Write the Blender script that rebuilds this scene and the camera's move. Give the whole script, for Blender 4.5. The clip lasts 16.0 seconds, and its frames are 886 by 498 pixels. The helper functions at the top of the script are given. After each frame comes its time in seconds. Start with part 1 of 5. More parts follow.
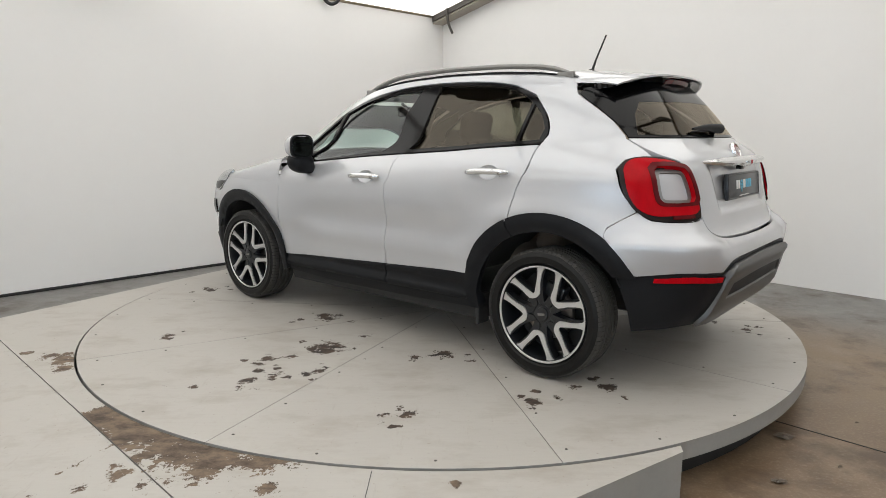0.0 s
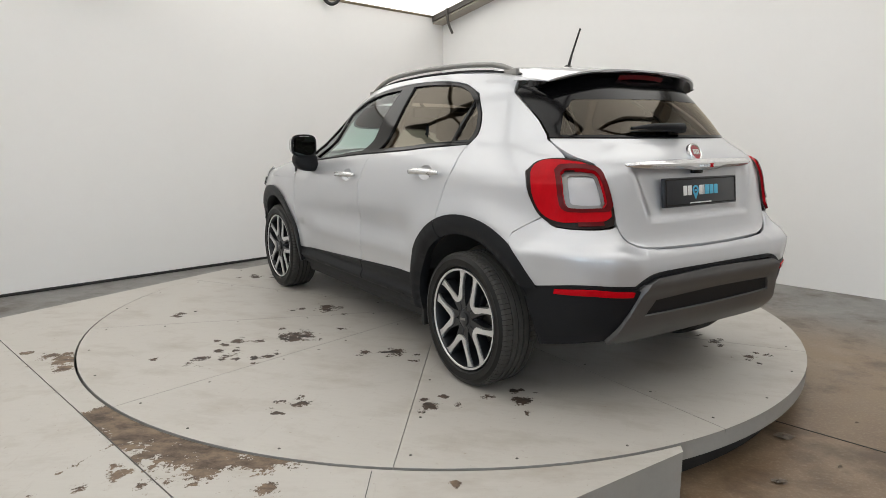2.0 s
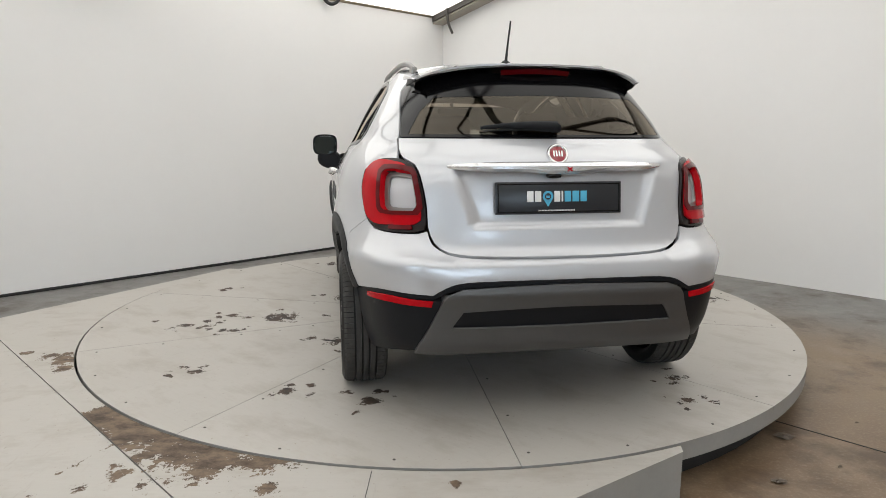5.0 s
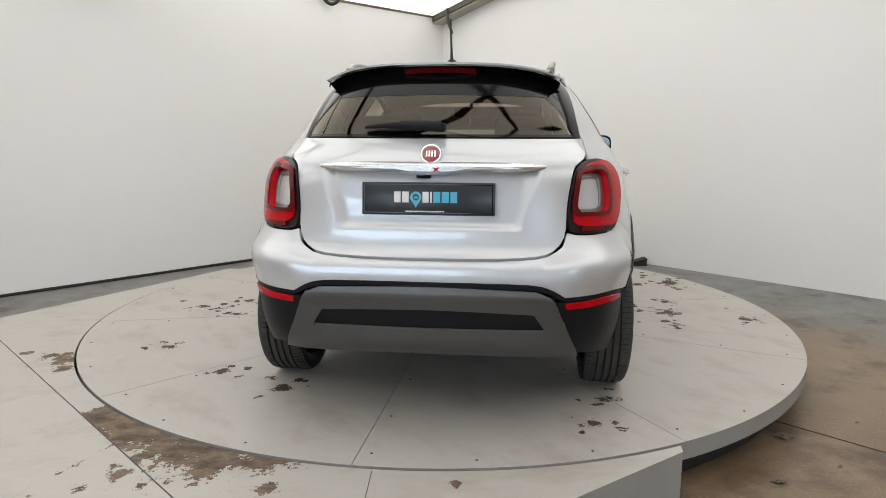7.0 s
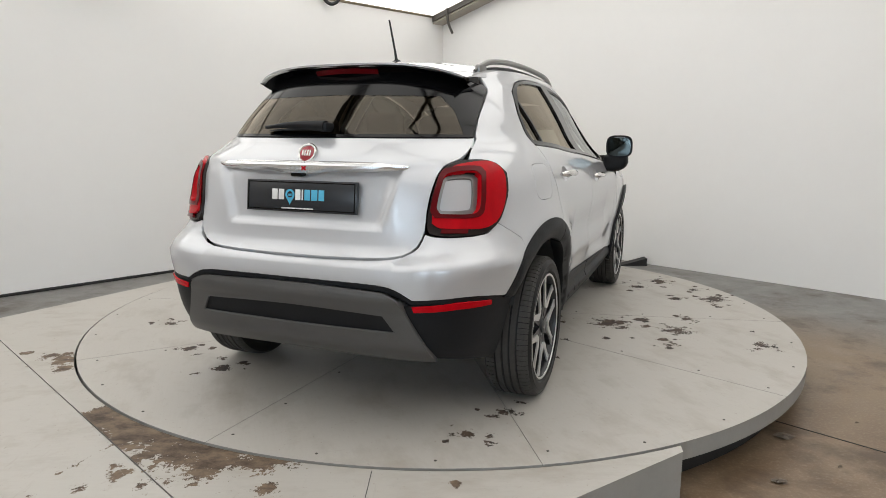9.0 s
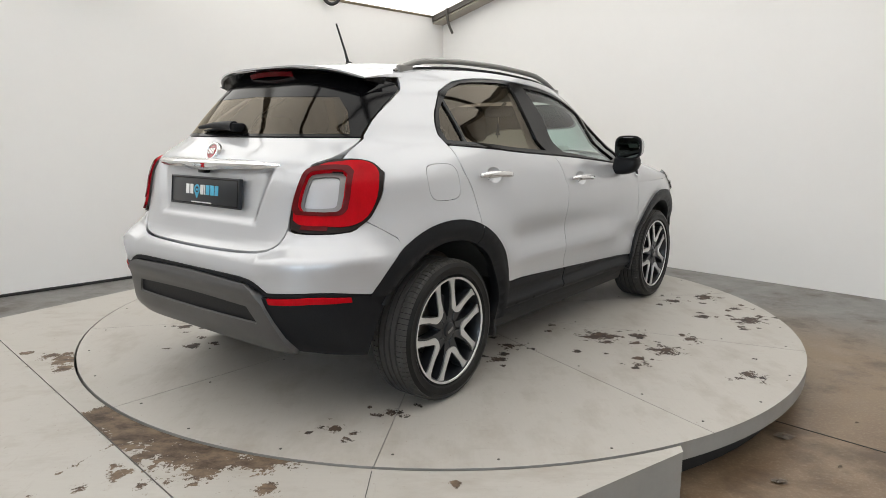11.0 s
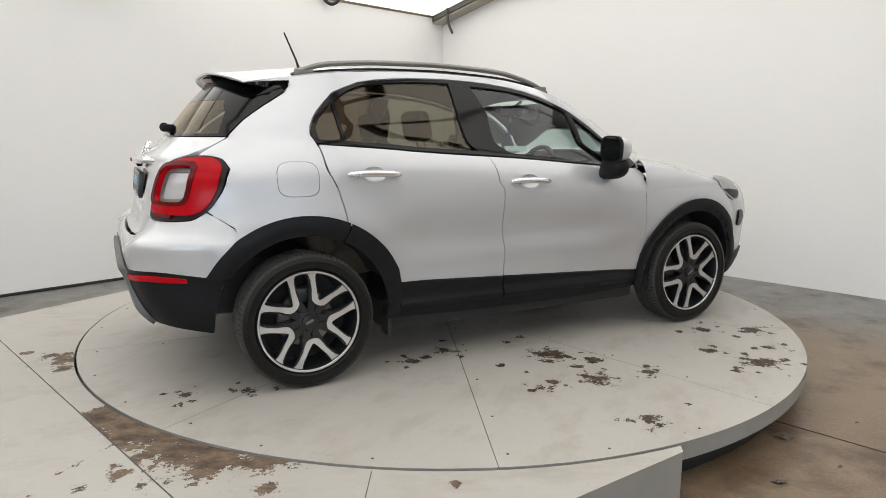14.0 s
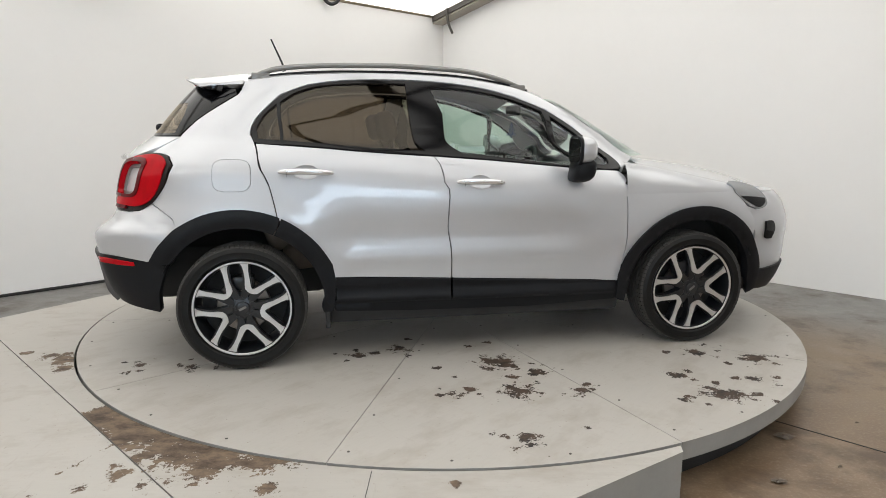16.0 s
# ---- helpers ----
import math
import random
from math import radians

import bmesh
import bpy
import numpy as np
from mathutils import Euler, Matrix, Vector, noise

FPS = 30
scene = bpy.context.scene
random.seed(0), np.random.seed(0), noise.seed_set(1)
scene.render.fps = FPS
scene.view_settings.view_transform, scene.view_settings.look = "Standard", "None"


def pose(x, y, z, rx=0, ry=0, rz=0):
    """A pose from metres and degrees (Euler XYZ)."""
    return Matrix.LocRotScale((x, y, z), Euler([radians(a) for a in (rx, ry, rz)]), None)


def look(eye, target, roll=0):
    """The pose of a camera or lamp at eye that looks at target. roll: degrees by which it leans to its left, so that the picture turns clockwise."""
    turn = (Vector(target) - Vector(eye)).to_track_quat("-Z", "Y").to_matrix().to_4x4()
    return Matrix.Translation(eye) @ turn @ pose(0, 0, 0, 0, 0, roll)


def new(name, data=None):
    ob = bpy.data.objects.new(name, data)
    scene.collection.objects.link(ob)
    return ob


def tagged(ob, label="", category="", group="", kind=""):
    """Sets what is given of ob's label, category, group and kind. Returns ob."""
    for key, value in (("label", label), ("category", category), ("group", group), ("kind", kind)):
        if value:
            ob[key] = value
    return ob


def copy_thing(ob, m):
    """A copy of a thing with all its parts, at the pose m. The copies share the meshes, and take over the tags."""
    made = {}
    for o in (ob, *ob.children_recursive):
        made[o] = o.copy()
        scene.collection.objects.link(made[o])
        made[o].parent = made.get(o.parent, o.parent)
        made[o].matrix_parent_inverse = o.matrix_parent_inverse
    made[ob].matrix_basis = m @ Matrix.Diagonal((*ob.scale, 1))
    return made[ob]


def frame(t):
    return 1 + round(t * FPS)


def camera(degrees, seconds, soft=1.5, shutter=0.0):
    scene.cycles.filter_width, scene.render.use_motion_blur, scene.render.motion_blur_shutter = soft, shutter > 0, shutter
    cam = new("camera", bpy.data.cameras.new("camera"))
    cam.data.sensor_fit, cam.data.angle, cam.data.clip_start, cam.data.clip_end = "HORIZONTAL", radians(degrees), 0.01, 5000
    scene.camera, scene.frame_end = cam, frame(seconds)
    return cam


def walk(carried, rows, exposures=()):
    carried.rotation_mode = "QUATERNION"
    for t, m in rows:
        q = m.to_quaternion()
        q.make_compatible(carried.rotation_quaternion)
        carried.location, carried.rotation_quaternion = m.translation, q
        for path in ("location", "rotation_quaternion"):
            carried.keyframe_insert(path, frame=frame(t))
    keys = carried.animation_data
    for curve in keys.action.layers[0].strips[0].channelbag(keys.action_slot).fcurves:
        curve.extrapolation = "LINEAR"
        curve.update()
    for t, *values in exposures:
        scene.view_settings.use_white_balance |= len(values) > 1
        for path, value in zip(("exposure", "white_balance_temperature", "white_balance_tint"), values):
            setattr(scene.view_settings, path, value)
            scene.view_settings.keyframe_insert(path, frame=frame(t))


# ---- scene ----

# brightness of the picture and strength of the daylight
EXPO = 0.63
ROOF_GLOW = 1.0               # daylight through the translucent roof sheets
WIN_W = 2.4                   # watts per square metre of window
PURLINS = [0.05, 1.7, 3.4, 5.0, 6.6, 8.2, 9.8, 11.4]    # metres from the left-hand wall
RAFTERS = [0.24, 4.6, 8.2, 11.4]                        # metres from the right-hand wall
OPENINGS = [("south", 6.0, 9.6, 1.2, 2.6), ("east", 7.4, 9.8, 1.2, 2.6)]

# camera: stands still on a tripod beside the turntable
H = 0.21                      # height of the turntable's top over the floor
cam = camera(67.63, 16.0, soft=0.8)
EYE = pose(0, -4.595, 1.236 + H, 90 - 9.94, 0, -0.063) @ pose(0, 0, 0, 0, 0, 0.167)
walk(cam, [(0.0, EYE), (16.0, EYE)], exposures=[(0.0, EXPO), (9.0, EXPO + 0.02), (12.5, EXPO + 0.12), (16.0, EXPO + 0.12)])

# ---------------------------------------------------------------- world and light
world = bpy.data.worlds.new("world")
scene.world = world
world.use_nodes = True
sky = world.node_tree.nodes.new("ShaderNodeTexSky")
sky.sky_type, sky.sun_disc = "NISHITA", False
sky.sun_elevation, sky.sun_rotation = radians(40), radians(120)
world.node_tree.nodes["Background"].inputs[1].default_value = 0.08
world.node_tree.links.new(sky.outputs[0], world.node_tree.nodes["Background"].inputs[0])

Q = math.sqrt(0.5)
YC = 5.03                     # the room's far corner is at (0, YC)


def room(a, b, z=0.0):
    """a: metres from the left-hand wall, b: metres from the right-hand wall."""
    return Vector(((a - b) * Q, YC - (a + b) * Q, z))


def roof_z(a):
    return 3.02 + 0.23 * a


ROOM = 11.5


def lamp(name, at, aim, sx, sy, watts, colour):
    d = bpy.data.lights.new(name, "AREA")
    d.shape, d.size, d.size_y, d.energy, d.color = "RECTANGLE", sx, sy, watts, colour
    ob = new(name, d)
    ob.matrix_world = look(at, aim)
    return ob


# ---------------------------------------------------------------- materials
def material(name, base, rough=0.5, metal=0.0, **kw):
    m = bpy.data.materials.new(name)
    m.use_nodes = True
    b = m.node_tree.nodes["Principled BSDF"]
    b.inputs["Base Color"].default_value = (*base, 1)
    b.inputs["Roughness"].default_value, b.inputs["Metallic"].default_value = rough, metal
    for k, v in kw.items():
        b.inputs[k.replace("_", " ")].default_value = v
    return m


def nodes_of(m):
    nt = m.node_tree
    return nt, nt.nodes, nt.links, nt.nodes["Principled BSDF"]


def tex_noise(m, scale, detail=4, rough=0.55, stretch=(1, 1, 1)):
    nt, N, L, b = nodes_of(m)
    tc, mp, n = N.new("ShaderNodeTexCoord"), N.new("ShaderNodeMapping"), N.new("ShaderNodeTexNoise")
    mp.inputs["Scale"].default_value = stretch
    n.inputs["Scale"].default_value, n.inputs["Detail"].default_value, n.inputs["Roughness"].default_value = scale, detail, rough
    L.new(tc.outputs["Object"], mp.inputs[0])
    L.new(mp.outputs[0], n.inputs[0])
    return n.outputs[0]


def ramp(m, fac, stops):
    nt, N, L, b = nodes_of(m)
    r = N.new("ShaderNodeValToRGB")
    e = r.color_ramp.elements
    while len(e) < len(stops):
        e.new(0.5)
    for el, (p, c) in zip(e, stops):
        el.position, el.color = p, (*c, 1) if len(c) == 3 else c
    L.new(fac, r.inputs[0])
    return r.outputs[0]


def mixc(m, fac, a, b_):
    nt, N, L, b = nodes_of(m)
    x = N.new("ShaderNodeMix")
    x.data_type = "RGBA"
    for sock, v in ((x.inputs[0], fac), (x.inputs[6], a), (x.inputs[7], b_)):
        if isinstance(v, tuple):
            sock.default_value = (*v, 1)
        elif isinstance(v, float):
            sock.default_value = v
        else:
            L.new(v, sock)
    return x.outputs[2]


def calc(m, op, a, b_=0.0, clamp=False):
    nt, N, L, b = nodes_of(m)
    x = N.new("ShaderNodeMath")
    x.operation, x.use_clamp = op, clamp
    for sock, v in ((x.inputs[0], a), (x.inputs[1], b_)):
        if isinstance(v, (int, float)):
            sock.default_value = v
        else:
            L.new(v, sock)
    return x.outputs[0]


def bump(m, height, strength=0.2, dist=0.01):
    nt, N, L, b = nodes_of(m)
    x = N.new("ShaderNodeBump")
    x.inputs["Strength"].default_value, x.inputs["Distance"].default_value = strength, dist
    L.new(height, x.inputs["Height"])
    L.new(x.outputs[0], b.inputs["Normal"])


def colour_by(m, out):
    m.node_tree.links.new(out, m.node_tree.nodes["Principled BSDF"].inputs["Base Color"])


def rough_by(m, out):
    m.node_tree.links.new(out, m.node_tree.nodes["Principled BSDF"].inputs["Roughness"])


def noisy(name, a, b_, scale, rough=0.6, metal=0.0, strength=0.1, stretch=(1, 1, 1), **kw):
    m = material(name, a, rough, metal, **kw)
    n = tex_noise(m, scale, 5, 0.6, stretch)
    f = tex_noise(m, scale * 9, 3, 0.6, stretch)
    colour_by(m, mixc(m, calc(m, "ADD", calc(m, "MULTIPLY", n, 0.7), calc(m, "MULTIPLY", f, 0.3)), a, b_))
    if strength:
        bump(m, f, strength, 0.004)
    return m


M = {}
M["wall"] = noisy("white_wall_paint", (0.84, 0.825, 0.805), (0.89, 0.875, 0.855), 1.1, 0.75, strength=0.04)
# grey chosen for how much light the unseen walls throw back on the car
M["rear_wall"] = noisy("pale_grey_bounce_wall", (0.46, 0.435, 0.405), (0.56, 0.53, 0.495), 1.5, 0.85)
M["roof"] = noisy("tan_roof_lining", (0.50, 0.42, 0.32), (0.60, 0.51, 0.39), 0.8, 0.8)
M["steel"] = noisy("dark_painted_steel", (0.05, 0.045, 0.04), (0.09, 0.08, 0.07), 3, 0.6)
M["beam"] = noisy("weathered_timber_beam", (0.30, 0.27, 0.22), (0.50, 0.46, 0.40), 6, 0.8, stretch=(1, 6, 6))


def glow(name, colour, strength):
    m = material(name, (0.9, 0.88, 0.82), 0.5)
    b = m.node_tree.nodes["Principled BSDF"]
    b.inputs["Emission Color"].default_value, b.inputs["Emission Strength"].default_value = (*colour, 1), strength
    return m


M["skylight"] = glow("translucent_skylight", (1.0, 0.95, 0.87), ROOF_GLOW)
nt = M["skylight"].node_tree
nt.links.new(mixc(M["skylight"], tex_noise(M["skylight"], 1.3, 5, 0.6), (0.94, 0.92, 0.865), (1.0, 1.0, 1.0)), nt.nodes["Principled BSDF"].inputs["Emission Color"])
M["daylight"] = glow("daylight_pane", (0.64, 0.82, 1.0), 2.8)


def concrete():
    m = material("stained_concrete", (0.3, 0.26, 0.2), 0.55)
    big, mid, fine = tex_noise(m, 0.55, 5, 0.6), tex_noise(m, 3.5, 6, 0.65), tex_noise(m, 60, 3, 0.6)
    c = ramp(m, big, [(0.30, (0.095, 0.056, 0.030)), (0.52, (0.150, 0.098, 0.057)), (0.75, (0.205, 0.146, 0.095))])
    c = mixc(m, ramp(m, mid, [(0.42, (0, 0, 0)), (0.72, (0.75, 0.75, 0.75))]), c, (0.25, 0.19, 0.13))
    tcn = m.node_tree.nodes.new("ShaderNodeTexCoord")
    sep = m.node_tree.nodes.new("ShaderNodeSeparateXYZ")
    m.node_tree.links.new(tcn.outputs["Object"], sep.inputs[0])
    # the strip along the walls is painted grey
    wob = calc(m, "MULTIPLY", mid, 0.9)
    far = calc(m, "ADD", calc(m, "ADD", calc(m, "ABSOLUTE", sep.outputs[0]), sep.outputs[1]), wob)
    grey = ramp(m, calc(m, "MULTIPLY", calc(m, "SUBTRACT", far, 2.6), 0.45, True), [(0.15, (0, 0, 0)), (0.75, (1, 1, 1))])
    c = mixc(m, grey, c, (0.17, 0.165, 0.157))
    c = mixc(m, ramp(m, fine, [(0.5, (0, 0, 0)), (0.8, (0.4, 0.4, 0.4))]), c, (0.33, 0.27, 0.2))
    # dark oil stains and pale scrapes
    oil, scrape = tex_noise(m, 1.9, 7, 0.7), tex_noise(m, 7, 6, 0.7, (1, 2.2, 1))
    c = mixc(m, ramp(m, oil, [(0.50, (0, 0, 0)), (0.64, (0.75, 0.75, 0.75))]), c, (0.055, 0.033, 0.019))
    c = mixc(m, ramp(m, scrape, [(0.60, (0, 0, 0)), (0.72, (0.35, 0.35, 0.35))]), c, (0.30, 0.235, 0.17))
    colour_by(m, c)
    rough_by(m, ramp(m, mid, [(0.2, (0.26, 0.26, 0.26)), (0.8, (0.58, 0.58, 0.58))]))
    bump(m, fine, 0.12, 0.004)
    return m


def deck_paint(name, chip_low, bare_dark, bare_light):
    """Grey-white deck paint over brown plywood; the mesh attribute 'wear' says where it has come off."""
    m = material(name, (0.5, 0.48, 0.44), 0.5)
    nt, N, L, b = nodes_of(m)
    big, mid, fine, grain = tex_noise(m, 1.2, 4), tex_noise(m, 14, 6, 0.7), tex_noise(m, 75, 4, 0.65), tex_noise(m, 5, 5, 0.6, (1.5, 14, 1))
    at = N.new("ShaderNodeAttribute")
    at.attribute_name = "wear"
    paint = mixc(m, big, (0.385, 0.362, 0.328), (0.455, 0.432, 0.395))
    paint = mixc(m, ramp(m, grain, [(0.45, (0, 0, 0)), (0.8, (0.14, 0.14, 0.14))]), paint, (0.31, 0.285, 0.25))
    paint = mixc(m, ramp(m, mid, [(0.56, (0, 0, 0)), (0.82, (0.42, 0.42, 0.42))]), paint, (0.33, 0.27, 0.21))
    speck = tex_noise(m, 48, 5, 0.7)
    paint = mixc(m, ramp(m, speck, [(0.64, (0, 0, 0)), (0.70, (0.6, 0.6, 0.6))]), paint, (0.19, 0.145, 0.105))
    stroke = tex_noise(m, 3.2, 6, 0.75, (9, 1, 1))
    paint = mixc(m, ramp(m, stroke, [(0.60, (0, 0, 0)), (0.74, (0.34, 0.34, 0.34))]), paint, (0.27, 0.225, 0.18))
    blot = tex_noise(m, 9, 6, 0.7, (1, 1.6, 1))
    smear = tex_noise(m, 2.6, 5, 0.62, (1, 1.7, 1))
    paint = mixc(m, ramp(m, smear, [(0.50, (0, 0, 0)), (0.76, (0.62, 0.62, 0.62))]), paint, (0.275, 0.232, 0.185))
    wood = mixc(m, ramp(m, blot, [(0.36, (0, 0, 0)), (0.62, (1, 1, 1))]), bare_dark, bare_light)
    edge = calc(m, "ADD", calc(m, "MULTIPLY", mid, 1.25), calc(m, "SUBTRACT", calc(m, "MULTIPLY", fine, 0.55), 0.40))
    level = calc(m, "ADD", at.outputs["Fac"], edge)
    chip = ramp(m, level, [(chip_low, (0, 0, 0)), (chip_low + 0.025, (1, 1, 1))])
    colour_by(m, mixc(m, chip, paint, wood))
    rough_by(m, mixc(m, chip, (0.46, 0.46, 0.46), (0.7, 0.7, 0.7)))
    bump(m, calc(m, "SUBTRACT", calc(m, "MULTIPLY", grain, 0.2), chip), 0.5, 0.003)
    return m


M["concrete"] = concrete()
M["deck"] = deck_paint("worn_deck_paint", 0.90, (0.038, 0.023, 0.014), (0.175, 0.122, 0.080))
M["table_top"] = deck_paint("worn_turntable_paint", 0.90, (0.008, 0.005, 0.004), (0.075, 0.046, 0.028))
M["edge"] = noisy("grey_edge_paint", (0.24, 0.235, 0.22), (0.34, 0.33, 0.31), 5, 0.6)
M["scrap"] = noisy("crumpled_brown_paper", (0.13, 0.10, 0.075), (0.30, 0.26, 0.22), 30, 0.8)
M["black"] = noisy("black_rubber", (0.012, 0.012, 0.012), (0.025, 0.025, 0.025), 20, 0.7)


def silver_paint():
    m = material("silver_metallic_paint", (0.57, 0.57, 0.575), 0.36, 0.42)
    b = m.node_tree.nodes["Principled BSDF"]
    b.inputs["Coat Weight"].default_value, b.inputs["Coat Roughness"].default_value = 1.0, 0.015
    fl = tex_noise(m, 900, 2, 0.5)
    dust = tex_noise(m, 4, 5, 0.6)
    colour_by(m, mixc(m, calc(m, "ADD", calc(m, "MULTIPLY", fl, 0.6), calc(m, "MULTIPLY", dust, 0.4)), (0.490, 0.496, 0.515), (0.560, 0.566, 0.585)))
    rough_by(m, ramp(m, fl, [(0.3, (0.30, 0.30, 0.30)), (0.7, (0.40, 0.40, 0.40))]))
    return m


M["silver"] = silver_paint()
M["plastic"] = noisy("black_textured_plastic", (0.006, 0.0065, 0.008), (0.012, 0.0128, 0.0148), 9, 0.46, strength=0.15, Specular_IOR_Level=0.18)
M["gloss"] = material("gloss_black", (0.003, 0.003, 0.0035), 0.10, 0.0, Specular_IOR_Level=0.25)
M["skid"] = noisy("satin_grey_plastic", (0.085, 0.083, 0.082), (0.115, 0.113, 0.112), 6, 0.38, 0.5, strength=0.0)
M["rail"] = noisy("satin_grey_metal", (0.21, 0.206, 0.198), (0.27, 0.265, 0.255), 8, 0.36, 0.7, strength=0.0)
M["chrome"] = material("satin_chrome", (0.72, 0.72, 0.72), 0.2, 1.0)
M["lamp_glass"] = material("clear_lamp_glass", (0.30, 0.31, 0.32), 0.14, 0.5, Coat_Weight=1.0)
M["machined"] = noisy("machined_alloy", (0.60, 0.60, 0.60), (0.70, 0.70, 0.69), 60, 0.34, 0.75, strength=0.02)
M["rimblack"] = material("black_wheel_paint", (0.012, 0.013, 0.015), 0.28)
M["tyre"] = noisy("tyre_rubber", (0.005, 0.005, 0.005), (0.011, 0.0106, 0.010), 14, 0.42, strength=0.1, Specular_IOR_Level=0.22)
M["tread"] = noisy("dusty_tread_rubber", (0.022, 0.021, 0.020), (0.060, 0.056, 0.051), 18, 0.8, strength=0.2)
M["handle"] = noisy("bright_silver_paint", (0.66, 0.66, 0.665), (0.72, 0.72, 0.72), 12, 0.24, 0.85, strength=0.0, Coat_Weight=1.0)
M["disc_brake"] = noisy("brake_steel", (0.20, 0.17, 0.15), (0.32, 0.30, 0.28), 30, 0.4, 0.9)
M["red"] = noisy("red_lens", (0.26, 0.001, 0.004), (0.60, 0.003, 0.010), 22, 0.12, strength=0.12, stretch=(1, 1, 0.25), Specular_IOR_Level=0.14)
M["darkred"] = material("smoked_red_lens", (0.10, 0.002, 0.004), 0.14, 0.0, Specular_IOR_Level=0.22)
M["smoke"] = material("smoked_lens", (0.015, 0.010, 0.009), 0.25, 0.0, Specular_IOR_Level=0.22)
M["clear"] = material("white_lens", (0.52, 0.52, 0.53), 0.26, 0.15, Coat_Weight=0.6)
M["badge"] = material("red_enamel", (0.26, 0.010, 0.018), 0.2, 0.0, Coat_Weight=1.0)
M["white"] = material("white_print", (0.75, 0.75, 0.74), 0.4)
M["blue"] = material("light_blue_print", (0.08, 0.42, 0.62), 0.4)
M["plate"] = material("dark_plate_plastic", (0.016, 0.018, 0.022), 0.28)
M["cloth"] = noisy("grey_brown_seat_cloth", (0.10, 0.075, 0.058), (0.16, 0.125, 0.098), 40, 0.85)
M["trim"] = noisy("dark_interior_trim", (0.018, 0.018, 0.019), (0.032, 0.032, 0.032), 20, 0.6)
M["lining"] = noisy("pale_headliner_cloth", (0.38, 0.36, 0.33), (0.45, 0.43, 0.40), 30, 0.9)
M["freshener"] = material("dark_blue_card", (0.02, 0.06, 0.14), 0.6)


def glass(name, tint, ior=1.5, reflect_tint=(1, 1, 1)):
    m = bpy.data.materials.new(name)
    m.use_nodes = True
    nt = m.node_tree
    N, L = nt.nodes, nt.links
    for n in list(N):
        N.remove(n)
    out, mix, tr, gl, fr = (N.new("ShaderNode" + k) for k in ("OutputMaterial", "MixShader", "BsdfTransparent", "BsdfGlossy", "Fresnel"))
    tr.inputs[0].default_value = (*tint, 1)
    gl.inputs["Roughness"].default_value, gl.inputs[0].default_value = 0.012, (*reflect_tint, 1)
    fr.inputs[0].default_value = ior
    L.new(fr.outputs[0], mix.inputs[0])
    L.new(tr.outputs[0], mix.inputs[1])
    L.new(gl.outputs[0], mix.inputs[2])
    L.new(mix.outputs[0], out.inputs[0])
    return m


M["glass"] = glass("green_window_glass", (0.66, 0.79, 0.73), 1.5)
# the last colour tints reflections tan, painting in the roof's warm reflection
M["privacy"] = glass("brown_privacy_glass", (0.25, 0.215, 0.17), 1.5, (1, 0.90, 0.76))
M["backlight"] = glass("brown_tailgate_glass", (0.28, 0.24, 0.19), 1.55, (1, 0.90, 0.76))


# ---------------------------------------------------------------- mesh helpers
def part(name, bm, mat, parent=None, label="", smooth=True):
    me = bpy.data.meshes.new(name)
    bmesh.ops.recalc_face_normals(bm, faces=bm.faces)
    bm.to_mesh(me)
    bm.free()
    return mesh_part(name, me, mat, parent, label, smooth)


def mesh_part(name, me, mat, parent=None, label="", smooth=True):
    for mm in (mat if isinstance(mat, (list, tuple)) else [mat]):
        me.materials.append(mm)
    if smooth:
        me.shade_smooth()
        me.set_sharp_from_angle(angle=radians(38))
    ob = new(name, me)
    ob.parent = parent
    if label:
        ob["label"] = label
    return ob


def add_box(bm, x0, x1, y0, y1, z0, z1, bevel=0.0, m=None, seg=2):
    r = bmesh.ops.create_cube(bm, size=1)
    for v in r["verts"]:
        v.co = Vector((x0 + (v.co.x + 0.5) * (x1 - x0), y0 + (v.co.y + 0.5) * (y1 - y0), z0 + (v.co.z + 0.5) * (z1 - z0)))
    vs = r["verts"]
    if bevel:
        es = list({e for v in vs for e in v.link_edges})
        g = bmesh.ops.bevel(bm, geom=es, offset=bevel, segments=seg, profile=0.5, affect="EDGES")
        vs = list({v for f in g["faces"] for v in f.verts} | {v for v in vs if v.is_valid})
    if m is not None:
        bmesh.ops.transform(bm, matrix=m, verts=vs)
    return vs


def box(*a, **k):
    bm = bmesh.new()
    add_box(bm, *a, **k)
    return bm


def lathe(profile, n=48, axis="y"):
    """Turns (radius, along) points round an axis."""
    bm = bmesh.new()
    rings = []
    for r, h in profile:
        ring = []
        for i in range(n):
            a = 2 * math.pi * i / n
            c, s = r * math.cos(a), r * math.sin(a)
            ring.append(bm.verts.new((c, h, s) if axis == "y" else (c, s, h)))
        rings.append(ring)
    for p, q in zip(rings, rings[1:]):
        for i in range(n):
            bm.faces.new((p[i], p[(i + 1) % n], q[(i + 1) % n], q[i]))
    return bm


